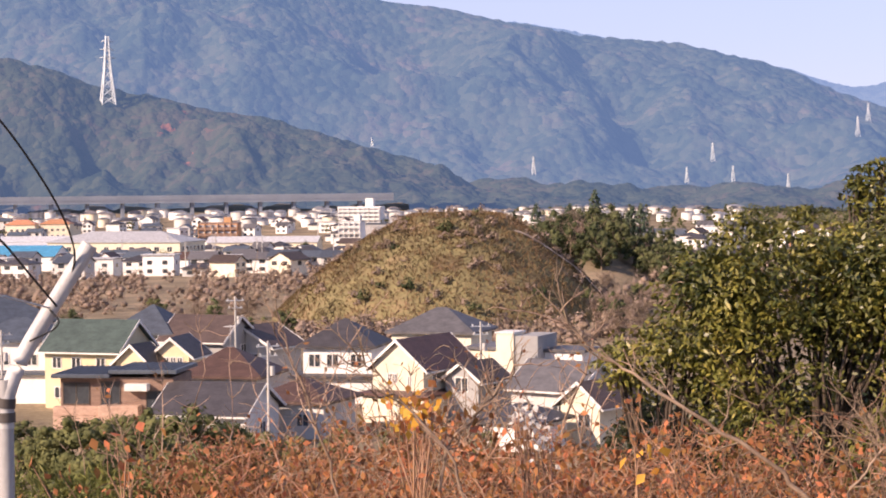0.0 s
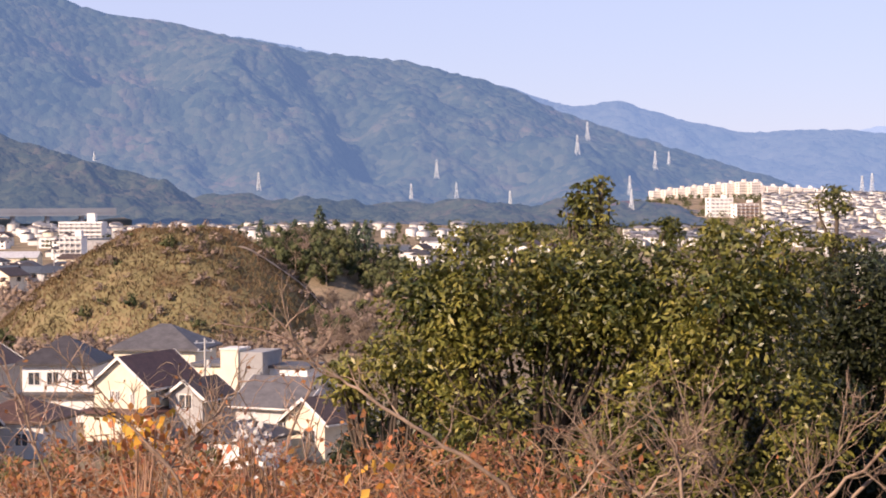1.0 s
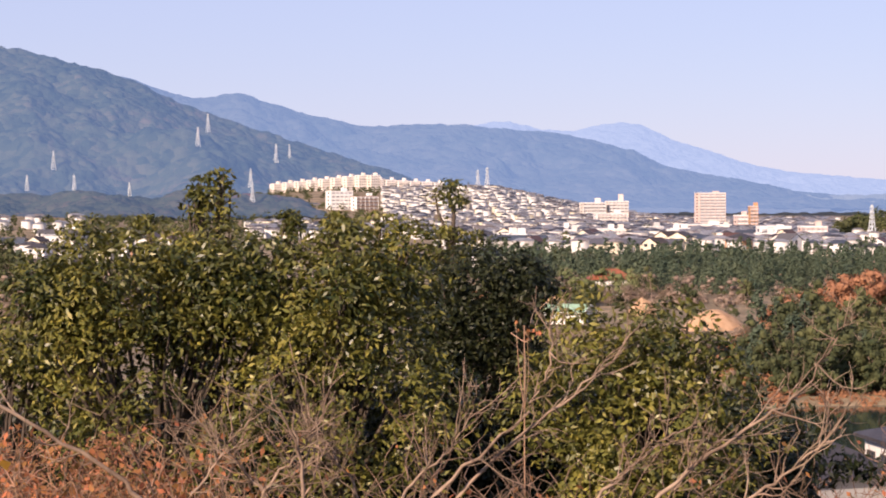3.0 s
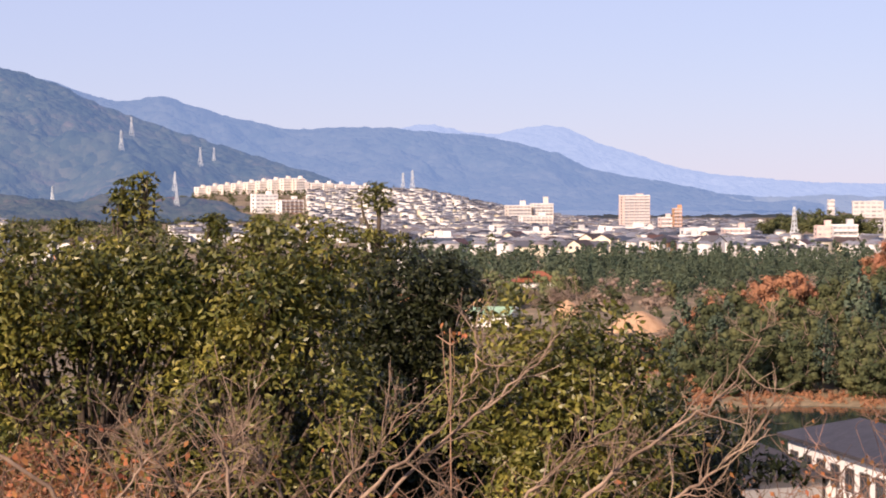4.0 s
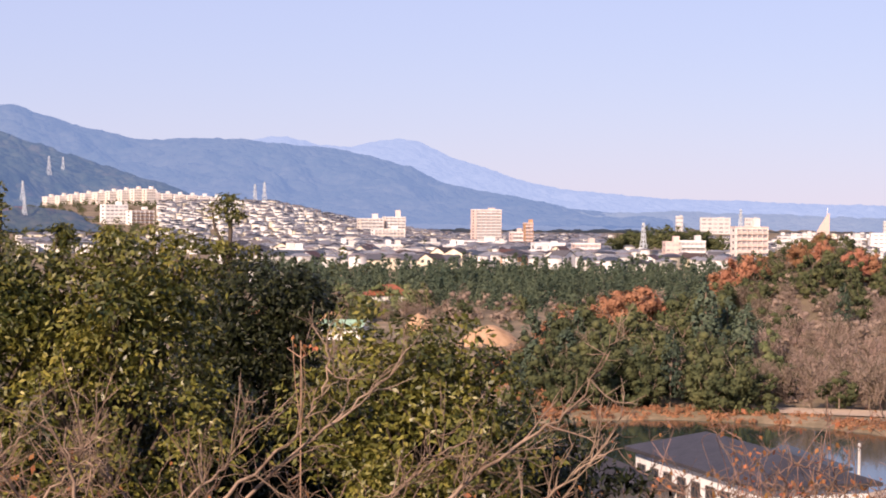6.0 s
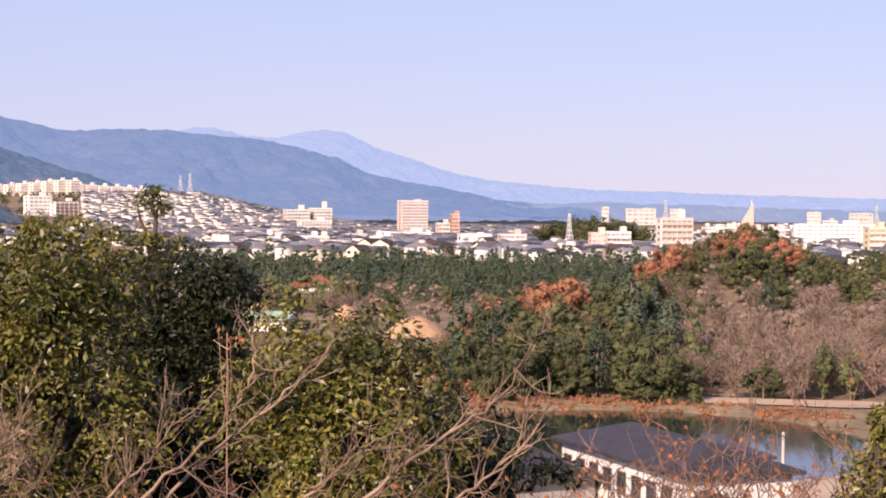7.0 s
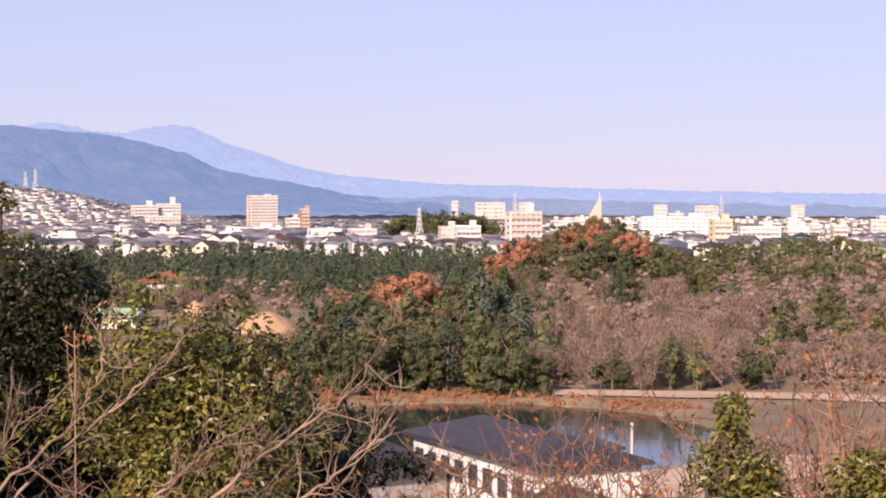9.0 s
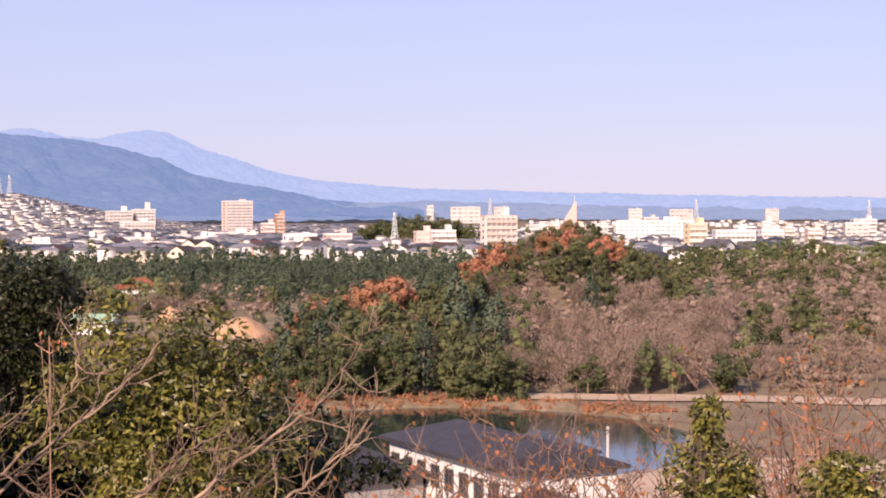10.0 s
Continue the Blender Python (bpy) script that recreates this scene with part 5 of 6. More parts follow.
def house_cluster(name, label, seed, spots):
    """Many far houses joined: walls and roofs apart."""
    rng = np.random.RandomState(seed)
    body = np.array([(-1, -1, -1), (1, -1, -1), (1, 1, -1), (-1, 1, -1), (-1, -1, 1), (1, -1, 1), (1, 1, 1), (-1, 1, 1)], float)
    bf = np.array([(0, 1, 5, 4), (1, 2, 6, 5), (2, 3, 7, 6), (3, 0, 4, 7)])
    roof = np.array([(-1.15, -1.15, 0), (1.15, -1.15, 0), (1.15, 1.15, 0), (-1.15, 1.15, 0), (-0.5, 0, 1), (0.5, 0, 1)], float)
    rq, rt = np.array([(0, 1, 5, 4), (2, 3, 4, 5)]), np.array([(1, 2, 5), (3, 0, 4)])
    groups = {}
    for p in spots:
        w, l, h, rh = rng.uniform(2.7, 4.4), rng.uniform(2.6, 3.7), rng.choice([2.9, 5.3, 5.6]), rng.uniform(0.8, 1.5)
        a = math.radians(-20 + rng.normal() * 14 + 90 * int(rng.randint(2)))
        R = np.array([[math.cos(a), -math.sin(a), 0], [math.sin(a), math.cos(a), 0], [0, 0, 1]])
        b = (body * [w, l, h / 2 + 1] + [0, 0, h / 2 - 1]) @ R.T + np.array(p)
        r = (roof * [w, l, rh] + [0, 0, h + 0.02]) @ R.T + np.array(p)
        groups.setdefault(("w", int(rng.choice(4, p=[0.5, 0.2, 0.2, 0.1]))), []).append(b)
        groups.setdefault(("r", int(rng.choice(4, p=[0.45, 0.15, 0.25, 0.15]))), []).append(r)
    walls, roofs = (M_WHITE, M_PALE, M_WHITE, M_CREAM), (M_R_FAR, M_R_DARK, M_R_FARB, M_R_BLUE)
    for (kind, k), vs in groups.items():
        V = np.concatenate(vs)
        if kind == "w":
            F = [np.concatenate([bf + 8 * n for n in range(len(vs))])]
        else:
            F = [np.concatenate([rq + 6 * n for n in range(len(vs))]), np.concatenate([rt + 6 * n for n in range(len(vs))])]
        nm = name + ("_walls" if kind == "w" else "_roofs")
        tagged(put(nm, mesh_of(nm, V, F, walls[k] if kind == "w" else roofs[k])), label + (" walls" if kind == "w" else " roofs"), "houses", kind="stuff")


def spots(seed, n, az0, az1, d0, d1, gap=9.0, keep=None):
    rng = np.random.RandomState(seed)
    cell, out, tries = {}, [], 0
    while len(out) < n and tries < n * 15:
        tries += 1
        az, d = az0 + (az1 - az0) * rng.rand(), d0 + (d1 - d0) * rng.rand()
        p = on(az, d, -0.2)
        key = (int(p.x // gap), int(p.y // gap))
        if key in cell or not free(p, 4) or (keep and not keep(az, d)):
            continue
        cell[key] = 1
        out.append(p)
    return out


house_cluster("hillside_houses", "small sunlit hillside houses,", 5, spots(51, 2500, 13.7, 31, 1180, 2340, 9.5, lambda a, d: a > 17.7 or d < 1480))
house_cluster("near_town_houses", "small pale houses at the edge of the town,", 7, spots(55, 170, 19.5, 31, 800, 1180, 10) + spots(56, 190, 30, 48, 770, 1100, 11))
house_cluster("plain_houses", "small far houses on the plain,", 6, spots(52, 420, 30, 50, 1100, 2300, 11) + spots(53, 260, -15, 9, 1240, 1480, 10) + spots(54, 160, 36, 50, 2300, 3000, 14))

# ---- viaduct ----
v0, v1 = at(-15, 1440, 0), at(-1.5, 1490, 0)
vz = z_at(-0.32, 1450)
way = (v1 - v0)
va = math.degrees(math.atan2(way.y, way.x))
vd = thing("viaduct", "long grey concrete viaduct with noise walls before the ridge", "viaduct", Matrix.Translation((v0.x, v0.y, 0)) @ pose(0, 0, 0, 0, 0, va))
L = way.length
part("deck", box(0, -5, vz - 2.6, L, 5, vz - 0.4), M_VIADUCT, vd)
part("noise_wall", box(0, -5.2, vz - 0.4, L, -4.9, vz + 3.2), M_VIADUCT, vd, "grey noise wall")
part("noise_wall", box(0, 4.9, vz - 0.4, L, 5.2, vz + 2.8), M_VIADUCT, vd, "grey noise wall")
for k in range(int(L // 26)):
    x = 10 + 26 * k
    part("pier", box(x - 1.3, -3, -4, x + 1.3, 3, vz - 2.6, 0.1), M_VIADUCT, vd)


# ---- pylons and poles ----
def pylon(p, h, group="pylons on the slopes"):
    ob = thing("pylon", "steel lattice power pylon on the wooded slope", "pylon", Matrix.Translation(p - Vector((0, 0, 1.5))) @ pose(0, 0, 0, 0, 0, 20), group)
    t = max(0.28, h * 0.011)
    tb = Tubes(4)
    b = h * 0.10
    zs = np.linspace(0, h, 9)
    half = np.interp(zs, [0, h * 0.55, h], [b, b * 0.42, b * 0.16])
    c = [(-1, -1), (1, -1), (1, 1), (-1, 1)]
    for sx, sy in c:
        tb = Tubes(4)
        tb.add([(sx * w, sy * w, z) for w, z in zip(half, zs)], [t] * 9)
        put("leg", tb.mesh("leg", M_PYLON), ob)
    tb = Tubes(3)
    for k in range(8):
        for q in range(4):
            a, n = c[q], c[(q + 1) % 4]
            tb.add([(a[0] * half[k], a[1] * half[k], zs[k]), (n[0] * half[k + 1], n[1] * half[k + 1], zs[k + 1])], [t * 0.55] * 2)
            tb.add([(n[0] * half[k], n[1] * half[k], zs[k]), (a[0] * half[k + 1], a[1] * half[k + 1], zs[k + 1])], [t * 0.55] * 2)
    tagged(put("bracing", tb.mesh("bracing", M_PYLON), ob), kind="stuff")
    for k in range(3):
        tb = Tubes(4)
        z, r = h * (0.68 + 0.12 * k), h * (0.115 - 0.012 * k)
        tb.add([(-r, 0, z), (0, 0, z + h * 0.02), (r, 0, z)], [t * 0.7, t * 1.2, t * 0.7])
        put("cross_arm", tb.mesh("cross_arm", M_PYLON), ob)


pylon(on_slope("near_ridge", -9.83, 2.5), z_at(4.58, 1770) - z_at(2.5, 1770))
for az, el, range_name, h in ((-2.08, 1.2, "mountain", 12), (2.72, 0.28, "mountain", 23), (7.25, 0.02, "mountain", 21), (8.01, 0.62, "mountain", 25), (8.6, 0.05, "mountain", 21), (12.2, 1.3, "mountain", 27), (12.5, 1.75, "mountain", 27), (14.5, 0.85, "mountain", 27), (14.9, 1.0, "mountain", 20), (13.75, 0.1, "mountain", 26), (13.8, -0.3, "foothill", 18), (10.2, 0.0, "foothill", 14)):
    pylon(on_slope(range_name, az, el), h)
for az, h in ((20.5, 20), (20.78, 22)):
    pylon(on(az, 2300), h * 1.3, "masts on the hilltop")
pylon(on(32.05, 1150), 23, "masts in the town")
for az, d, h in ((34.9, 2900, 40), (41.0, 2950, 38), (46, 2900, 36)):
    pylon(on(az, d), h, "far masts in the haze")


def utility_pole(az, d, h, r=0.14):
    ob = thing("utility_pole", "pale concrete utility pole with cross arms", "utility pole", stand(az, d, 15), "utility poles")
    tb = Tubes(8)
    tb.add([(0, 0, -0.5), (0, 0, h)], [r, r * 0.7])
    put("pole", tb.mesh("pole", M_CONC), ob)
    for z, w in ((h - 0.5, 1.0), (h - 1.3, 0.8)):
        part("cross_arm", box(-w, -0.05, z, w, 0.05, z + 0.1), M_STEEL, ob)
        for u in (-w * 0.8, 0.15, w * 0.8):
            part("insulator", box(u - 0.05, -0.05, z + 0.1, u + 0.05, 0.05, z + 0.28), M_FRAME, ob)
    tr = Tubes(8)
    tr.add([(0.35, 0, h - 2.9), (0.35, 0, h - 2.1)], [0.24, 0.24])
    put("transformer", tr.mesh("transformer", M_PALE), ob)
    part("bracket", box(0.1, -0.05, h - 2.6, 0.35, 0.05, h - 2.5), M_STEEL, ob)


def plain_post(az, d, h):
    tb = Tubes(8)
    tb.add([(0, 0, -0.5), (0, 0, h)], [0.13, 0.11])
    ob = put("concrete_post", tb.mesh("concrete_post", M_CONC))
    ob.matrix_basis = stand(az, d, 0)
    tagged(ob, "pale bare concrete post beside the field", "post")


plain_post(38.4, 146, 4.7)
for az, d, h in ((-5.25, 160, 9.2), (-6.2, 205, 10.5), (1.1, 186, 8.8), (-13.0, 185, 9)):
    utility_pole(az, d, h)
rp = np.random.RandomState(8)
for k in range(26):
    utility_pole(-14 + 13.5 * rp.rand(), 620 + 600 * rp.rand(), 11 + 3 * rp.rand(), 0.2)
# ---- the slope below the lookout ----
def unit(v):
    v = np.asarray(v, float)
    return v / (np.linalg.norm(v) + 1e-9)


def sprig(tb, rng, p, way, length, r, wander=0.14, n=5, lift=0.1):
    """One wandering twig; gives its points."""
    pts = [np.array(p, float)]
    d = unit(way)
    for k in range(n - 1):
        d = unit(d + rng.normal(size=3) * wander + np.array([0, 0, lift]))
        pts.append(pts[-1] + d * length / (n - 1))
    pts = np.array(pts)
    tb.add(pts, r * np.linspace(1, 0.35, n))
    return pts


def shrub(name, label, seed, h, spread, stems, forks, twigs, leaf_n, leaf_mat, twig_mat, leaf=0.075, r=0.028, top=0.45, rise=0.55):
    """A many-stemmed bush: bare stems from the ground, branching in its upper part, with some leaves left on the twigs."""
    rng = np.random.RandomState(seed)
    ob = thing(name, label, "shrub", Matrix.Identity(4))
    st, tw, tips = Tubes(5), Tubes(3), []
    for k in range(stems):
        a = 6.283 * (k + rng.rand()) / stems
        out = np.array([math.cos(a), math.sin(a), 0])
        hh = h * (0.72 + 0.28 * rng.rand())
        s = np.linspace(0, 1, 8)[:, None]
        pts = out * 0.15 + out * spread * (0.35 + 0.65 * rng.rand()) * s ** 1.5 + np.array([0, 0, 1]) * hh * s + np.cumsum(rng.normal(size=(8, 3)) * 0.03, 0) * np.array([1, 1, 0.3])
        pts[0, 2] = -0.5
        st.add(pts, r * np.linspace(1.25, 0.3, 8))
        for f in range(forks):
            t = 1 - top + top * rng.rand()
            q = np.array([np.interp(t, s[:, 0], pts[:, c]) for c in range(3)])
            b = 6.283 * rng.rand()
            w = np.array([math.cos(b), math.sin(b), rise + 0.7 * rng.rand()])
            br = sprig(tw, rng, q, w, h * top * (0.3 + 0.35 * rng.rand()), r * 0.5, 0.26, 6)
            for g in range(twigs):
                q2 = br[1 + int(rng.randint(5))]
                b = 6.283 * rng.rand()
                w = np.array([math.cos(b), math.sin(b), 0.25 + 0.8 * rng.rand()])
                tg = sprig(tw, rng, q2, w, 0.25 + 0.4 * rng.rand(), r * 0.28, 0.3, 4)
                tips.extend(tg[1:])
    tagged(put("stem_cluster", st.mesh("stem_cluster", twig_mat), ob), kind="stuff")
    tagged(put("twig_mass", tw.mesh("twig_mass", twig_mat), ob), kind="stuff")
    if leaf_n:
        tips = np.array(tips)
        P = tips[rng.randint(len(tips), size=leaf_n)] + rng.normal(size=(leaf_n, 3)) * 0.03
        V, F = leaf_faces(P, leaf, leaf * 0.62, rng, 0.2, (0, 0, -0.5))
        tagged(put("foliage", mesh_of("foliage", V, F, leaf_mat), ob), kind="stuff")
    return ob


M_TWIG_R = surf("reddish_twigs", (0.22, 0.125, 0.075), (0.46, 0.29, 0.18), 2.0, 0.85, 0, 20, vary=0.3, island=True)
M_TWIG_P = surf("grey_brown_twigs", (0.11, 0.07, 0.046), (0.30, 0.205, 0.14), 2.0, 0.85, 0, 20, vary=0.3, island=True)
M_BRANCH = surf("pale_dry_branch", (0.14, 0.095, 0.065), (0.38, 0.275, 0.19), 2.0, 0.85, 0, 20, vary=0.3, island=True)
M_TWIG_D = surf("dark_reddish_twigs", (0.13, 0.08, 0.058), (0.31, 0.20, 0.145), 2.0, 0.85, 0, 20, vary=0.3, island=True)
RUSSET = [shrub("russet_shrub", "tangled russet-leaved shrub on the slope", 200 + k, 4.6, 1.3, 10, 7, 7, 1500, M_LEAF_OR, M_TWIG_R, 0.068, 0.02, 0.38, 0.35) for k in range(4)]
BARE = [shrub("bare_shrub", "tangled bare pale-brown shrub on the slope", 220 + k, 4.6, 1.5, 7, 6, 8, 60, M_LEAF_OR, M_TWIG_P, 0.06, 0.02, 0.4, 0.2) for k in range(4)]
SAPL = [shrub("thin_bare_tree", "thin bare winter tree with a few russet leaves", 240 + k, 10, 2.4, 6, 9, 9, 110, M_LEAF_OR, M_TWIG, 0.10, 0.035, 0.5) for k in range(3)]
REDT = [shrub("russet_tree_sparse", "half-bare tree with scattered orange leaves", 260 + k, 10, 2.4, 9, 12, 9, 620, M_LEAF_OR, M_TWIG_D, 0.13, 0.042, 0.55, 0.35) for k in range(3)]
seen_first = set()


def bush_at(kinds, k, az, d, el_top, rot, group):
    """Stands a bush so that its top reaches the elevation at that bearing and distance."""
    ob = kinds[k % len(kinds)]
    g = on(az, d)
    tall = max(v.co.z for v in ob.children[0].data.vertices)
    s = (z_at(el_top, d) - g.z) / (tall * 1.03)
    m = Matrix.Translation(g) @ pose(0, 0, 0, 0, 0, rot)
    if ob.name in seen_first:
        ob = copy_thing(ob, m)
    else:
        seen_first.add(ob.name)
        ob.matrix_basis = m
    ob.scale = (min(s, 1.25), min(s, 1.25), s)
    tagged(ob, group=group)


rs_ = np.random.RandomState(300)
for row, (d, el, n) in enumerate(((19.5, -6.1, 13), (16.5, -6.6, 13), (14.0, -7.2, 12))):
    for k in range(n):
        az = -8.2 + 19 * (k + 0.6 * rs_.rand()) / n
        drop = 1.4 * smooth01((-2.5 - az) / 5)
        bush_at(RUSSET, k + row, az, d + rs_.rand(), el - drop + 0.45 * (rs_.rand() - 0.5), 360 * rs_.rand(), "russet shrubs on the slope")
for row, (d, el, n) in enumerate(((19.0, -6.6, 5), (16.5, -7.3, 6), (14.5, -8.1, 6))):
    for k in range(n):
        az = 8.0 + 21.5 * (k + 0.6 * rs_.rand()) / n
        bush_at(BARE, k + row, az, d + rs_.rand(), el - 0.9 * smooth01((az - 24) / 5) + 0.6 * (rs_.rand() - 0.5), 360 * rs_.rand(), "bare shrubs on the slope")
for k, (az, d, el) in enumerate(((-4.6, 31, -4.3), (-2.9, 30, -4.2), (-0.3, 29, -4.0), (1.4, 33, -3.9), (2.6, 27, -4.4), (-6.4, 34, -6.0), (-11.7, 30, -6.6))):
    bush_at(SAPL, k, az, d, el, 77 * k, "thin bare trees on the slope")
for k, (az, d, el) in enumerate(((31.6, 42, -6.2), (33.0, 40, -5.6), (34.2, 39, -5.5), (35.5, 42, -5.7), (36.9, 40, -5.9), (38.4, 38, -5.3), (39.7, 36, -4.9), (41.8, 38, -5.0), (43.2, 30, -4.2), (44.4, 27, -3.6), (45.5, 29, -3.4), (46.6, 28, -3.3), (40.6, 33, -6.2), (42.6, 25, -6.2), (44.2, 22, -6.0), (45.6, 21, -5.5))):
    bush_at(REDT, k, az, d, el, 61 * k, "half-bare russet trees on the slope")


# evergreen trees in the middle of the view
def unit_rows(a):
    return a / (np.linalg.norm(a, axis=1, keepdims=True) + 1e-9)


def pads(rng, C, rr, per):
    """Leaves on the upper and outer skin of rounded tufts, a few within; gives their places and the ways that they face."""
    c, r = np.repeat(C, per, 0), np.repeat(rr, per)
    v = unit_rows(rng.normal(size=c.shape) + np.array([0, 0, 0.6]))
    depth = np.where(rng.rand(len(c)) < 0.92, 0.82 + 0.26 * rng.rand(len(c)), rng.rand(len(c)) ** 0.5)
    P = c + v * (r * depth)[:, None] * np.array([1.1, 1.1, 0.75])
    return P, v + np.array([0, 0, 0.35])


def evergreen(label, az, d, seed, parts, leaf, leaf_mat, droop=0.35, fork=10, stem=0.62):
    """An evergreen tree: parts are lobes of its crown, each bearing, lowest and highest elevation, half width in degrees, clumps and leaves a clump."""
    rng = np.random.RandomState(seed)
    g = on(az, d)
    ob = thing("evergreen_tree", label, "tree", Matrix.Translation(g))
    right = np.array(at(az + 90, 1))
    ahead = np.array(at(az, 1))
    tb, Ps, Os = Tubes(6), [], []
    tops = []
    for a, e0, e1, hw, nc, per, cr in parts:
        c0 = right * math.tan(radians(a - az)) * d
        z0, z1 = z_at(e0, d) - g.z, z_at(e1, d) - g.z
        rx = d * math.tan(radians(hw))
        big = nc >= 40
        np_ = int(nc * (0.30 if big else 0.8))
        C = crown_clumps(rng, np_, max(rx - cr * 0.8, 0.05), max(rx - cr * 0.8, 0.05) * 0.85, z0 + cr * 0.5, z1 - cr * 0.5, 0.72 if big else 0.5)
        C = c0 + C[:, :1] * right + C[:, 1:2] * ahead + C[:, 2:] * np.array([0, 0, 1])
        rr = cr * (1.05 + 1.0 * rng.rand(np_) if big else 0.7 + 0.6 * rng.rand(np_))
        P, O = pads(rng, C, rr, int(per * (2.5 if big else 1.0)))
        Ps.append(P)
        Os.append(O)
        tops.append((c0, z0, z1, C))
    top = max(t[2] for t in tops)
    s = np.linspace(0, 1, 9)[:, None]
    trunk = np.array([0, 0, 1]) * top * stem * s + np.cumsum(rng.normal(size=(9, 3)) * 0.05, 0) * np.array([1, 1, 0])
    trunk[0, 2] = -0.6
    tb.add(trunk, (0.13 if stem < 0.8 else 0.035) * np.linspace(1.2, 0.25, 9))
    for c0, z0, z1, C in tops:
        for q in C[rng.randint(len(C), size=min(len(C), fork))]:
            zz = float(np.clip(q[2] - 0.8 - 0.8 * rng.rand(), top * 0.25, top * (stem - 0.02)))
            p0 = np.array([np.interp(zz, trunk[:, 2], trunk[:, k]) for k in range(3)])
            t = np.linspace(0, 1, 5)[:, None]
            tb.add(p0 + (q - p0) * t + np.array([0, 0, 0.25]) * np.sin(np.pi * t) + rng.normal(size=(5, 3)) * 0.05 * np.sin(np.pi * t), 0.045 * np.linspace(1, 0.3, 5))
    put("trunk", tb.mesh("trunk", M_BARK_D), ob)
    O = np.concatenate(Os)
    V, F = leaf_faces(np.concatenate(Ps), leaf * 1.12, leaf * 0.44, rng, 0.3, O * 0.5 + np.array([0, 0, -droop]), O, 0.85)
    put("crown", mesh_of("crown", V, F, leaf_mat), ob)
    return ob


# bearing, lowest, highest elevation, half width, clumps, leaves, clump radius
evergreen("dense evergreen tree with glossy green leaves", 10.4, 24, 401, [
    (10.0, -5.6, -1.05, 2.9, 150, 83, 0.27), (8.2, -5.2, -2.2, 1.8, 60, 81, 0.25), (12.3, -5.8, -1.2, 2.2, 80, 81, 0.26), (11.2, -9.8, -4.3, 3.6, 135, 81, 0.28), (13.5, -5.4, -1.5, 1.7, 60, 81, 0.26)], 0.088, M_LEAF)
evergreen("slender evergreen tree with an upright leading shoot", 12.6, 25.5, 402, [
    (12.5, -1.9, 0.72, 0.9, 34, 26, 0.14), (12.1, -1.2, 0.6, 0.5, 10, 24, 0.12), (12.95, -1.0, 0.62, 0.5, 9, 24, 0.12), (10.7, -1.5, -0.7, 0.35, 7, 36, 0.13), (14.9, -1.6, -0.4, 0.42, 10, 50, 0.14), (12.8, -4.5, -1.4, 1.6, 40, 67, 0.24)], 0.09, M_LEAF)
evergreen("broad evergreen tree with yellow-green leaves", 16.4, 23.5, 403, [
    (16.2, -5.8, -0.95, 2.9, 140, 83, 0.27), (17.7, -4.5, -0.68, 1.7, 70, 81, 0.24), (14.6, -5.2, -1.3, 1.7, 60, 81, 0.25), (16.6, -9.9, -4.2, 4.4, 165, 81, 0.29), (16.4, -1.6, -0.55, 0.6, 14, 46, 0.15)], 0.088, M_LEAF)
# this tree's darkness is shade put into the leaf colour
evergreen("evergreen tree with shade put into its dark leaf colour", 20.6, 27.5, 404, [
    (20.4, -6.2, -1.7, 2.0, 150, 83, 0.28), (21.7, -5.5, -2.1, 1.3, 80, 81, 0.25), (21.4, -9.9, -4.6, 3.0, 230, 81, 0.3), (19.2, -6.0, -2.2, 1.2, 60, 81, 0.26)], 0.085, M_LEAF_SHADED)
evergreen("sparse young evergreen rising above the dark tree", 19.7, 29.5, 410, [
    (19.7, -0.75, 0.42, 0.75, 18, 30, 0.13), (19.6, -2.4, -0.7, 0.7, 22, 28, 0.14), (19.2, -3.2, -1.6, 0.7, 18, 28, 0.14), (20.2, -2.2, -1.0, 0.6, 12, 26, 0.14)], 0.085, M_LEAF, fork=3, stem=0.93)
evergreen("loose evergreen tree with thin pale foliage", 25.4, 21.5, 405, [
    (24.2, -6.6, -3.0, 1.9, 62, 44, 0.24), (25.9, -6.8, -3.15, 1.7, 56, 40, 0.24), (27.2, -7.4, -4.0, 1.3, 40, 46, 0.23), (25.8, -10.2, -5.2, 3.3, 200, 100, 0.26), (22.9, -8.5, -4.6, 1.5, 40, 46, 0.24)], 0.085, M_LEAF)
evergreen("low evergreen bush at the end of the thicket", 28.9, 24, 406, [(28.9, -9.6, -7.2, 1.3, 60, 81, 0.22), (29.7, -9.8, -7.9, 0.9, 34, 60, 0.2)], 0.09, M_LEAF_SHADED)
evergreen("low evergreen bush before the houses", 6.7, 25, 407, [(6.6, -6.4, -3.95, 1.3, 56, 40, 0.24), (5.3, -6.6, -4.6, 1.0, 30, 32, 0.22), (7.8, -7.0, -4.4, 1.2, 50, 46, 0.24)], 0.095, M_LEAF)
evergreen("upright evergreen sapling among russet shrubs", 41.3, 18, 408, [(41.35, -7.3, -5.75, 0.5, 22, 34, 0.11), (41.3, -9.8, -7.0, 1.15, 80, 26, 0.14), (42.3, -10, -7.6, 0.8, 38, 34, 0.13)], 0.07, M_LEAF)
evergreen("low evergreen sapling on the slope", 44.8, 18, 409, [(44.8, -10, -7.6, 0.9, 50, 50, 0.14), (45.6, -10, -7.2, 0.9, 40, 46, 0.14)], 0.07, M_LEAF)

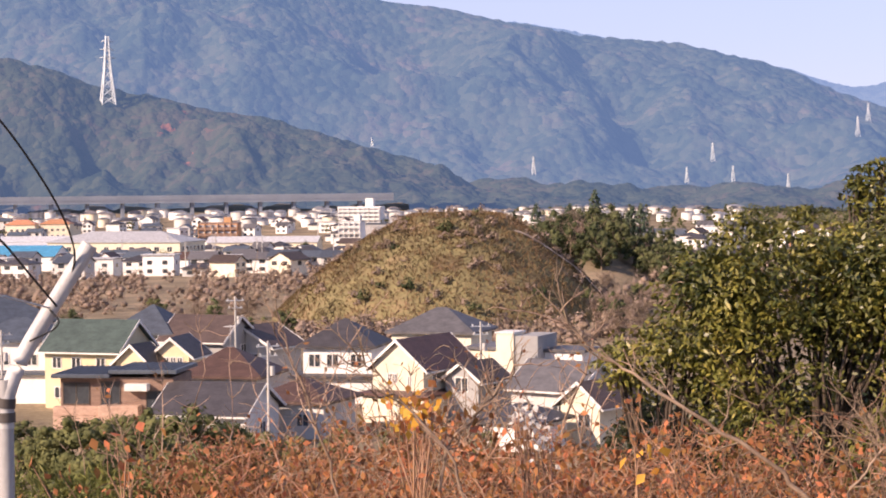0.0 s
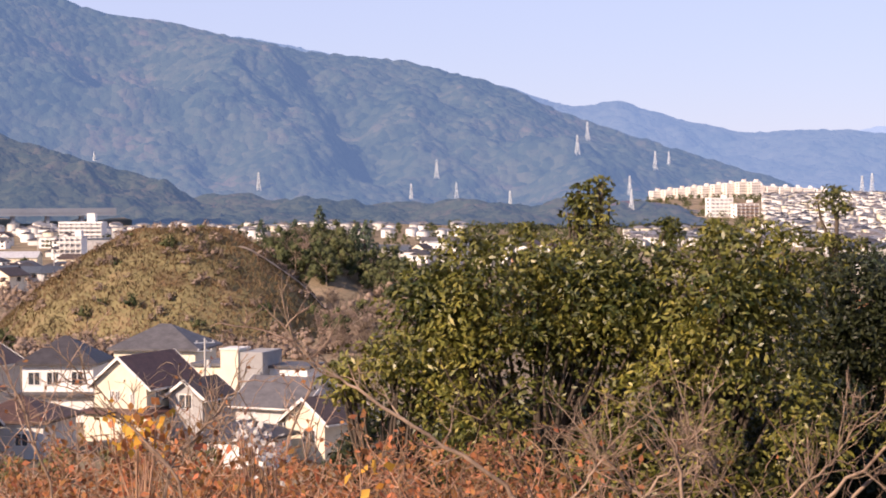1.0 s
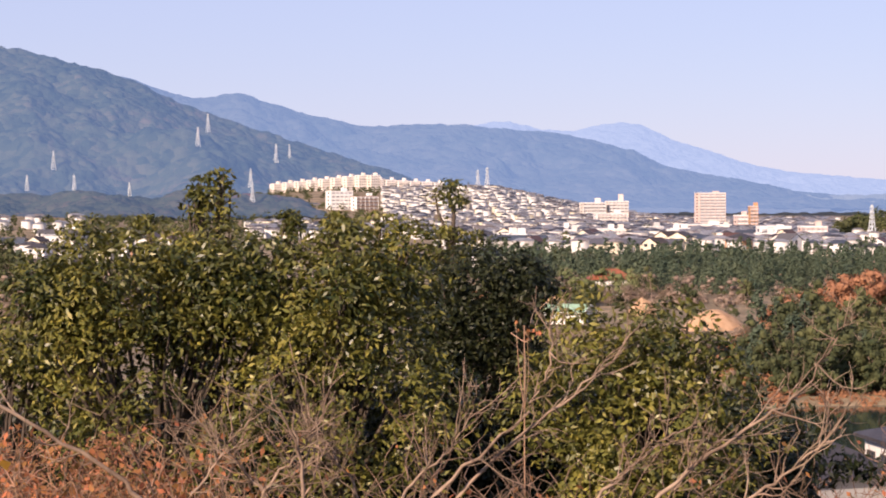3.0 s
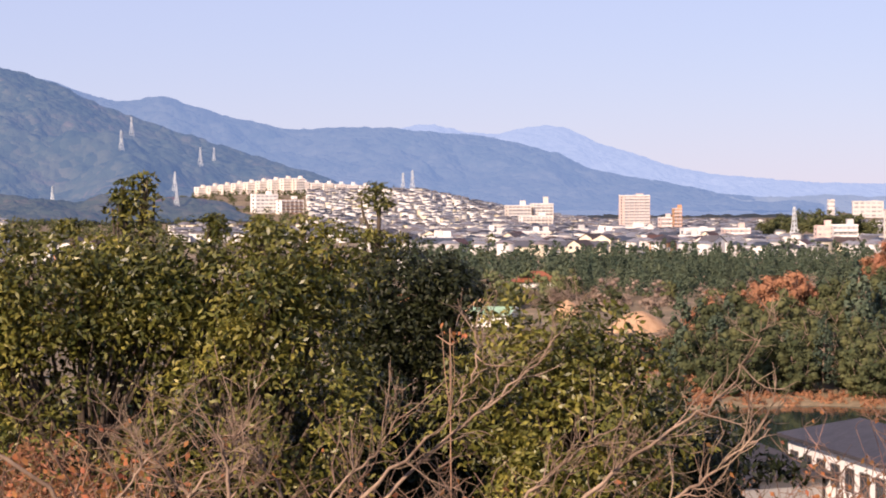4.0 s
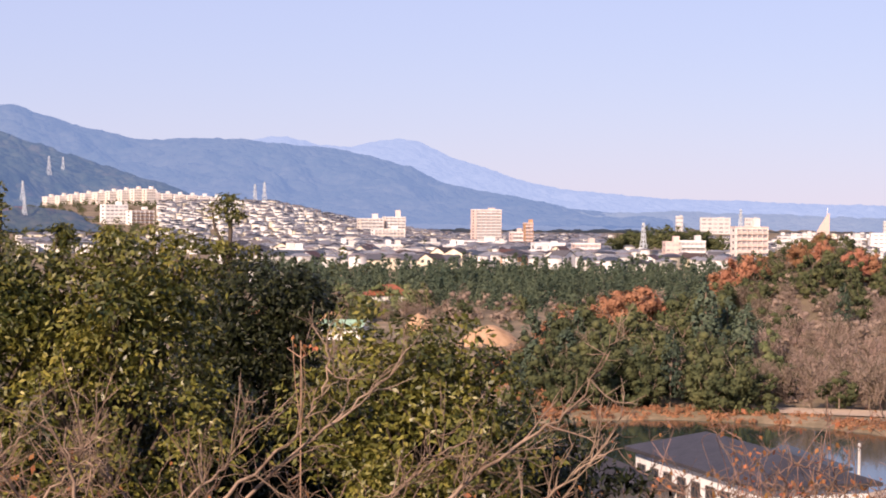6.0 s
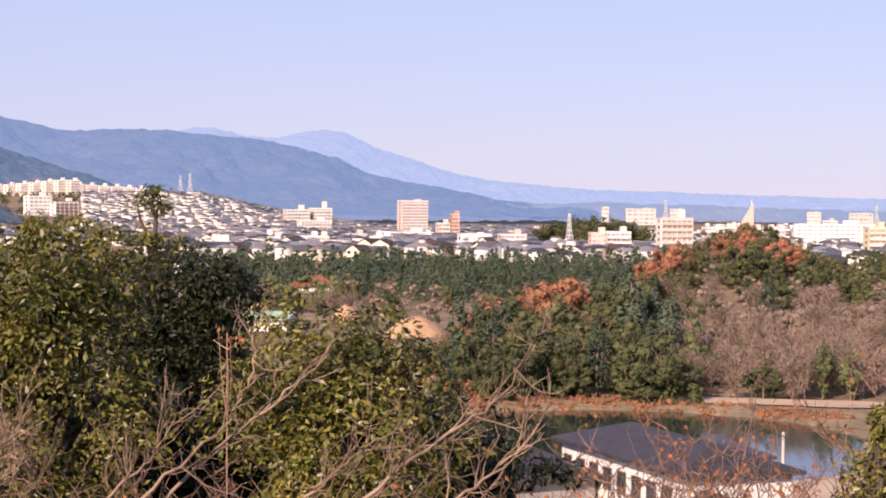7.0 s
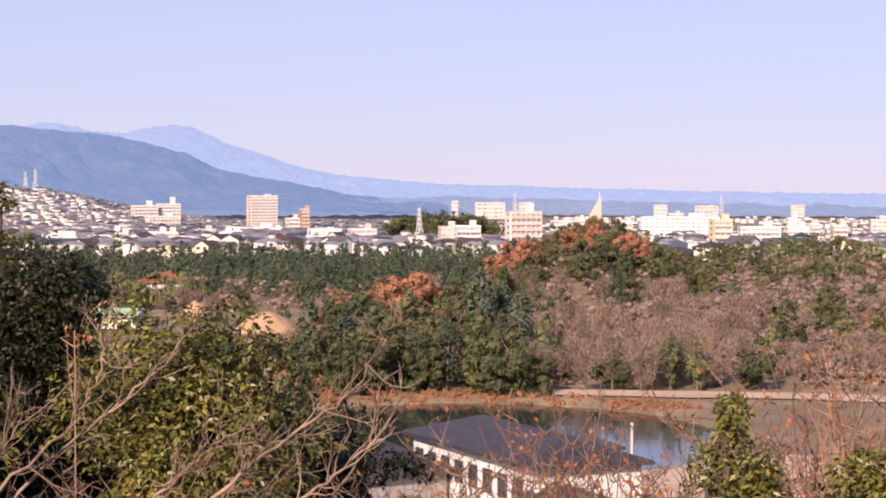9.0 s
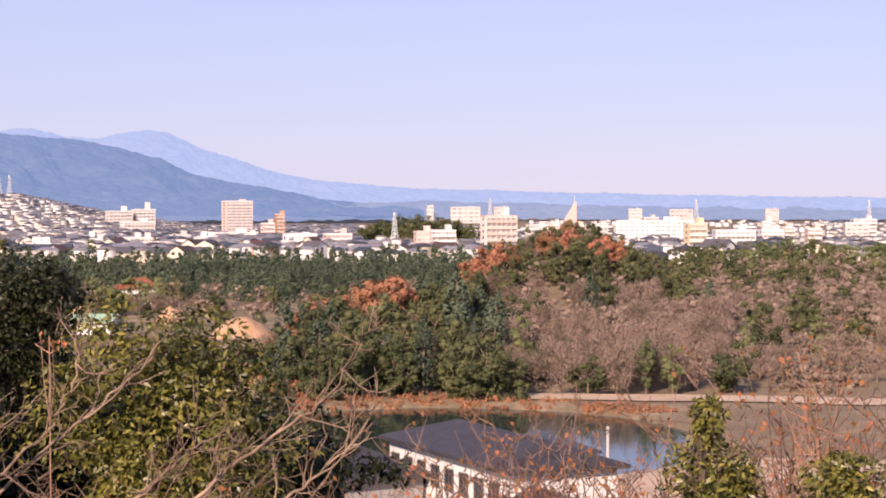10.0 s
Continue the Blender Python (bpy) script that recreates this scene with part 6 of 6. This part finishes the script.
# pines and clipped shrubs at the slope's foot
M_PINE = surf("pine_needles", (0.06, 0.075, 0.018), (0.19, 0.195, 0.052), 0.5, 0.6, 0, 6, vary=0.45, island=True, trans=0.2)
for k, (az, d, el, s) in enumerate(((-12.6, 24, -8.0, 1.0), (-11.2, 25, -7.9, 1.1), (-9.7, 23, -7.75, 1.0), (-8.3, 24, -7.55, 1.1), (-7.1, 25, -7.7, 1.0), (-10.4, 20, -8.6, 0.9), (-8.9, 19, -8.5, 0.9))):
    g = on(az, d)
    rng = np.random.RandomState(430 + k)
    ob = thing("pine", "bushy young pine with yellow-green needles", "tree", Matrix.Translation(g), "young pines on the slope")
    top = z_at(el, d) - g.z
    tb = Tubes(6)
    tb.add([(0, 0, -0.5), (0.1, 0, top * 0.5), (0, 0.1, top * 0.95)], [0.11, 0.08, 0.03])
    C = crown_clumps(rng, 70, 0.9 * s, 0.9 * s, top - 2.2, top - 0.1, 0.4)
    for q in C[::5]:
        tb.add([(0.05, 0, min(q[2], top) * 0.8), q * [0.5, 0.5, 0.95], q], [0.035, 0.025, 0.012])
    put("trunk", tb.mesh("trunk", M_BARK), ob)
    V, F = leaf_faces(clump_points(rng, C, 60, 0.2), 0.16, 0.022, rng, 0.0, (0, 0, 0.6))
    put("crown", mesh_of("crown", V, F, M_PINE), ob)

M_HEDGE = surf("garden_foliage", (0.06, 0.075, 0.025), (0.21, 0.205, 0.075), 0.5, 0.8, 0, 3, vary=0.25, trans=0.15)
HEDGE = tree_kind("garden_tree", "rounded olive-green garden tree before the houses", M_HEDGE, 450, 6, 5.6, 0.24, 70, 60, 0.75, z0=0.05)
HEDGE["group"] = "garden trees"
for k, (az, d, s) in enumerate(((-10.9, 138, 1.1), (-9.4, 134, 0.95), (-8.6, 130, 1.15), (-7.6, 131, 1.3), (-6.7, 134, 1.1), (-8.1, 124, 1.1), (-11.8, 142, 0.9), (-12.6, 150, 0.8), (-9.0, 145, 1.0), (-10.2, 128, 0.9), (-5.8, 140, 0.8))):
    m = Matrix.Translation(on(az, d, -0.2)) @ pose(0, 0, 0, 0, 0, 67 * k)
    ob = HEDGE if k == 0 else copy_thing(HEDGE, m)
    ob.matrix_basis = m
    ob.scale = (s * 1.1, s * 1.1, s)
for k, (az, d, s) in enumerate(((-4.6, 150, 0.5), (-3.2, 152, 0.55), (1.2, 150, 0.5), (3.0, 140, 0.6), (-1.6, 155, 0.45), (5.6, 150, 0.6), (30.6, 118, 0.6), (31.6, 124, 0.5), (27.2, 128, 0.7))):
    m = Matrix.Translation(on(az, d, -0.2)) @ pose(0, 0, 0, 0, 0, 49 * k)
    copy_thing(HEDGE, m).scale = (s, s, s)


# long leaning branches that cross the view
def branch(label, d, pts, r0, seed, twigs=14, tl=0.5):
    """A bare sapling whose stem follows bearings and elevations at the distance d, from its foot on the slope."""
    rng = np.random.RandomState(seed)
    g = on(pts[0][0], d)
    ob = thing("leaning_branch", label, "branch", Matrix.Translation(g), "long bare branches")
    P = [np.array((0, 0, -0.4))] + [np.array(at(a, d, z_at(e, d)) - g) for a, e in pts]
    P = np.array(P)
    t = np.linspace(0, len(P) - 1, 4 * len(P))
    Q = np.stack([np.interp(t, np.arange(len(P)), P[:, k]) for k in range(3)], 1) + rng.normal(size=(len(t), 3)) * 0.012
    tb = Tubes(6)
    tb.add(Q, r0 * np.linspace(1.2, 0.3, len(Q)))
    put("stem", tb.mesh("stem", M_BRANCH), ob)
    tb = Tubes(4)
    for k in range(twigs):
        i = int(len(Q) * (0.35 + 0.63 * rng.rand()))
        i = min(i, len(Q) - 2)
        w = unit(Q[i + 1] - Q[i]) + rng.normal(size=3) * 0.6
        br = sprig(tb, rng, Q[i], w, tl * (0.4 + 0.8 * rng.rand()), r0 * 0.42, 0.2, 6)
        for q in range(3):
            sprig(tb, rng, br[2 + q], unit(br[-1] - br[0]) + rng.normal(size=3) * 0.6, tl * 0.4, r0 * 0.22, 0.25, 4)
    tagged(put("twig_mass", tb.mesh("twig_mass", M_BRANCH), ob), kind="stuff")


branch("long pale branch leaning across the bushes", 14, [(11.0, -9.6), (9.7, -8.2), (7.5, -6.9), (5.6, -5.6), (4.4, -4.9), (3.2, -3.6)], 0.02, 501)
branch("forked pale branch rising through the thicket", 14, [(18.8, -9.4), (20.6, -7.8), (22.0, -6.6), (22.6, -5.3), (22.7, -3.9)], 0.016, 502)
branch("forked pale branch rising through the thicket", 14.1, [(19.4, -9.6), (21.2, -7.7), (23.0, -6.3), (24.3, -5.2), (25.2, -4.1)], 0.016, 503)
branch("pale branch reaching over the pond side", 14, [(25.0, -9.8), (26.8, -8.2), (28.4, -7.0), (29.6, -6.2), (30.8, -4.9)], 0.019, 504)
branch("bare branch reaching over the pond side", 14, [(27.0, -10.0), (28.6, -9.0), (29.9, -8.1), (30.9, -7.0)], 0.02, 505)
for k, (a0, lean_, e1) in enumerate(((11.6, 2.2, -6.7), (13.6, 2.6, -6.1), (14.4, -2.2, -6.9), (17.2, -1.8, -6.5), (17.8, 3.0, -5.8), (23.6, 3.4, -7.0), (25.8, 2.6, -7.3))):
    branch("bare crooked branch in the tangle below the evergreens", 13.6 + 0.13 * k, [(a0, -9.9), (a0 + lean_ * 0.2, -8.8), (a0 + lean_ * 0.55, -7.9), (a0 + lean_ * 0.7, -7.3), (a0 + lean_, e1)], 0.012 + 0.002 * (k % 3), 540 + k, 16, 0.5)
branch("dark upright bare stem among the leaves", 13.5, [(15.4, -10.0), (15.2, -8.4), (15.0, -6.6)], 0.022, 506, 8)
branch("bare stem rising before the houses", 14, [(0.8, -10), (0.2, -8.0), (-1.2, -6.4), (-2.6, -5.0)], 0.016, 507)
branch("bare stem rising before the houses", 14.5, [(-0.5, -10), (0.2, -7.6), (1.9, -5.8), (2.5, -4.6)], 0.016, 508)
branch("bare stem rising before the houses", 15, [(-3.0, -10), (-3.8, -7.2), (-4.6, -5.2), (-5.0, -3.6)], 0.014, 509)

# a twig of yellow leaves, and pale seed heads, standing out of the russet shrubs
rng = np.random.RandomState(520)


def leaf_spray(label, mat_, az, el, d, n, spread_az, spread_el, leaf, seed):
    rng = np.random.RandomState(seed)
    g = on(az, d)
    ob = thing("leafy_spray", label, "branch", Matrix.Translation(g))
    tb = Tubes(4)
    tip = np.array(at(az, d, z_at(el, d)) - g)
    t = np.linspace(0, 1, 7)[:, None]
    base = np.array([0, 0, -0.3])
    st = base + (tip - base) * t + rng.normal(size=(7, 3)) * 0.03
    tb.add(st, 0.016 * np.linspace(1.2, 0.4, 7))
    P = []
    for k in range(n):
        q = np.array(at(az + rng.normal() * spread_az, d + rng.normal() * 0.2, z_at(el - 0.2 + rng.normal() * spread_el, d)) - g)
        p0 = st[4] + (st[6] - st[4]) * rng.rand()
        if k % 3 == 0:
            tb.add([p0, (p0 + q) / 2 + rng.normal(size=3) * 0.04, q], [0.007, 0.005, 0.003])
        P.append(q)
    tagged(put("twig_mass", tb.mesh("twig_mass", M_TWIG_R), ob), kind="stuff")
    V, F = leaf_faces(np.array(P), leaf, leaf * 0.75, rng, 0.0, (0, -0.2, -0.6))
    tagged(put("foliage", mesh_of("foliage", V, F, mat_), ob), kind="stuff")


leaf_spray("spray of large yellow leaves above the russet shrubs", M_LEAF_YE, -0.9, -6.6, 14.5, 54, 0.42, 0.32, 0.085, 521)
leaf_spray("spray of orange leaves above the russet shrubs", M_LEAF_OR, -0.6, -6.5, 14.8, 40, 0.6, 0.35, 0.09, 522)
leaf_spray("spray of yellow leaves among the russet twigs", M_LEAF_YE, 5.9, -7.9, 13.5, 8, 0.5, 0.3, 0.10, 523)
leaf_spray("spray of orange leaves at the slope's edge", M_LEAF_OR, -9.5, -7.9, 14, 26, 1.4, 0.5, 0.09, 524)
leaf_spray("spray of orange leaves on a bare twig", M_LEAF_OR, 22.0, -4.0, 20, 14, 0.22, 0.1, 0.055, 525)
leaf_spray("spray of bright orange leaves by the field", M_LEAF_OR, 44.6, -5.4, 20, 90, 1.2, 0.9, 0.06, 526)
M_SEED = surf("white_seed_fluff", (0.62, 0.58, 0.52), (0.80, 0.77, 0.72), 3, 0.9, 0, 12, vary=0.2, island=True, trans=0.3)
leaf_spray("pale fluffy seed heads among the shrubs", M_SEED, 2.5, -6.6, 15, 60, 0.22, 0.2, 0.055, 527)
leaf_spray("pale fluffy seed heads among the shrubs", M_SEED, 3.0, -7.5, 15, 50, 0.2, 0.4, 0.05, 528)

# brown scrub over the lower slope
def tall_places(seed, n, az0, az1, d0, d1, el):
    rng = np.random.RandomState(seed)
    return [(az0 + (az1 - az0) * (k + rng.rand()) / n, d0 + (d1 - d0) * rng.rand(), el + 0.5 * (rng.rand() - 0.5)) for k in range(n)]


def thicket(name, label, seed, spots_, w, leaf, aspect, n_clump, per, material):
    """Dense growth filling the slope up to an elevation."""
    rng = np.random.RandomState(seed)
    Vs, Fs, n = [], [], 0
    for az, d, el in spots_:
        g = on(az, d)
        h = z_at(el, d) - g.z
        C = crown_clumps(rng, n_clump, w / 2, w / 2, h - 2.6, h - 0.2, 0.3)
        P = clump_points(rng, C, per, 0.3)
        V, F = leaf_faces(P, leaf, leaf * aspect, rng, 0.3, (0, 0, 0.3))
        Vs.append(V + np.array(g))
        Fs.append(F + n)
        n += len(V)
    tb = Tubes(4)
    for az, d, el in spots_:
        g = np.array(on(az, d))
        h = z_at(el, d) - g[2]
        for k in range(5):
            q = rng.normal(size=3) * [0.5, 0.5, 0]
            tb.add([g + [0, 0, -0.4], g + q * 0.4 + [0, 0, h * 0.5], g + q + [0, 0, h * 0.85]], [0.03, 0.022, 0.01])
    ob = tagged(put(name, mesh_of(name, np.concatenate(Vs), np.concatenate(Fs), material)), label, "bush", kind="stuff")
    tagged(put(name + "_stems", tb.mesh(name + "_stems", M_BARK_D)), label, "bush", kind="stuff")


thicket("brown_thicket", "dense dry brown thicket behind the russet shrubs", 71, tall_places(71, 16, -7.5, 11, 19, 23, -6.8), 1.7, 0.085, 0.3, 70, 55, M_THICKET)
# the second one is added: its dark leaves stand in for shaded gaps
thicket("green_thicket", "added dark undergrowth standing in for shade below the evergreen trees", 72, tall_places(72, 26, 7.0, 29.5, 27, 31, -5.4), 2.6, 0.13, 0.42, 70, 55, M_LEAF_SHADED)
thicket("slope_thicket", "dry brown growth on the slope above the pond", 73, tall_places(73, 16, 36.5, 47.5, 24, 32, -9.2), 2.2, 0.11, 0.28, 60, 45, M_THICKET)
SLOPE = [crown_source(95 + k, 2.2, 3.2, 0.3, 24, 26, 0.5, aspect=0.2) for k in range(3)]
strewn("slope_scrub", "brown scrub covering the lower slope", "bush", 11, SLOPE, places(61, 110, -16, 50, 34, 95, -0.3), 1.0, 1.8, M_STUFF_B)
strewn("slope_undergrowth", "green and brown undergrowth on the slope", "bush", 12, SLOPE, places(62, 70, -16, 50, 14, 34, -0.3), 0.7, 1.1, M_STUFF_G)

# ---- the bent pole and its wires ----
PD = 12.0
foot = on(-12.95, PD)
bp = thing("bent_pole", "white steel pole bent over at the top", "pole", Matrix.Translation(foot))


def rel(az, el, d=PD):
    return np.array(at(az, d, z_at(el, d)) - foot)


ctrl = [rel(-12.9, -6.9), rel(-12.9, -6.45), rel(-12.88, -6.0), rel(-12.6, -5.2), rel(-12.15, -4.4), rel(-11.6, -3.5), rel(-11.0, -2.55), rel(-10.42, -1.62)]
tt = np.linspace(0, len(ctrl) - 1, 40)
cv = np.stack([np.interp(tt, np.arange(len(ctrl)), [c[k] for c in ctrl]) for k in range(3)], 1)
for _ in range(4):
    cv[1:-1] = (cv[:-2] + 2 * cv[1:-1] + cv[2:]) / 4
tb = Tubes(20)
tb.add(cv, [0.05] * 40)
tb.add([cv[-1] + (cv[-1] - cv[-2]) * 0.02, cv[-1] + (cv[-1] - cv[-2]) * 0.05, cv[-1] + (cv[-1] - cv[-2]) * 0.06], [0.052, 0.05, 0.001])
M_POLE = surf("weathered_white_pipe", (0.40, 0.39, 0.38), (0.60, 0.59, 0.57), 2.5, 0.5, 0.002, 30, spec=0.4)
put("pipe", tb.mesh("pipe", M_POLE), bp, "bent white steel pipe")
tb = Tubes(16)
tb.add([(0, 0, -0.5), cv[0] + [0, 0, 0.3]], [0.047, 0.047])
put("post", tb.mesh("post", M_GREYW), bp, "grey steel post")
for q, way_ in ((cv[4], cv[5] - cv[4]), (cv[9], cv[10] - cv[9])):
    tb = Tubes(16)
    w = unit(way_)
    tb.add([q - w * 0.03, q + w * 0.03], [0.058, 0.058])
    put("clamp", tb.mesh("clamp", M_DFRAME), bp, "dark steel clamp band")
part("bolt_box", box(cv[9][0] - 0.10, cv[9][1] - 0.05, cv[9][2] - 0.05, cv[9][0] - 0.03, cv[9][1] + 0.05, cv[9][2] + 0.05, 0.01), M_DFRAME, bp, "dark fitting on the pole")


def cable(label, pts, r, mat_):
    P = np.array([at(a, d, z_at(e, d)) for a, e, d in pts])
    t = np.linspace(0, len(P) - 1, 30)
    Q = np.stack([np.interp(t, np.arange(len(P)), P[:, k]) for k in range(3)], 1)
    for _ in range(12):
        Q[1:-1] = (Q[:-2] + 2 * Q[1:-1] + Q[2:]) / 4
    tb = Tubes(6)
    tb.add(Q, [r] * 30)
    ob = put("cable", tb.mesh("cable", mat_))
    tagged(ob, label, "cable", "cables at the pole")


M_CABLE = surf("black_cable", (0.015, 0.014, 0.014), (0.03, 0.03, 0.03), 3, 0.6)
cable("thin black cable looping down to the pole", [(-14.2, 3.4, 11), (-13.0, 2.2, 11.4), (-12.1, 0.9, 11.6), (-11.2, -0.6, 11.8), (-10.75, -1.9, 11.95), (-11.0, -2.6, 11.96)], 0.007, M_CABLE)
cable("thin black cable sagging to the pole", [(-14.2, -0.6, 11), (-13.0, -1.35, 11.3), (-12.2, -2.4, 11.7), (-11.4, -3.4, 11.94)], 0.007, M_CABLE)
cable("pale wire stretched to the pole", [(-14.2, -2.75, 11), (-13.0, -3.05, 11.6), (-11.6, -3.45, 11.94)], 0.006, M_STEEL)
cable("thin dark cable wound about the pole", [(-11.6, -3.5, 11.94), (-11.3, -3.85, 11.9), (-11.5, -4.1, 11.92), (-12.2, -4.4, 11.94)], 0.006, M_CABLE)
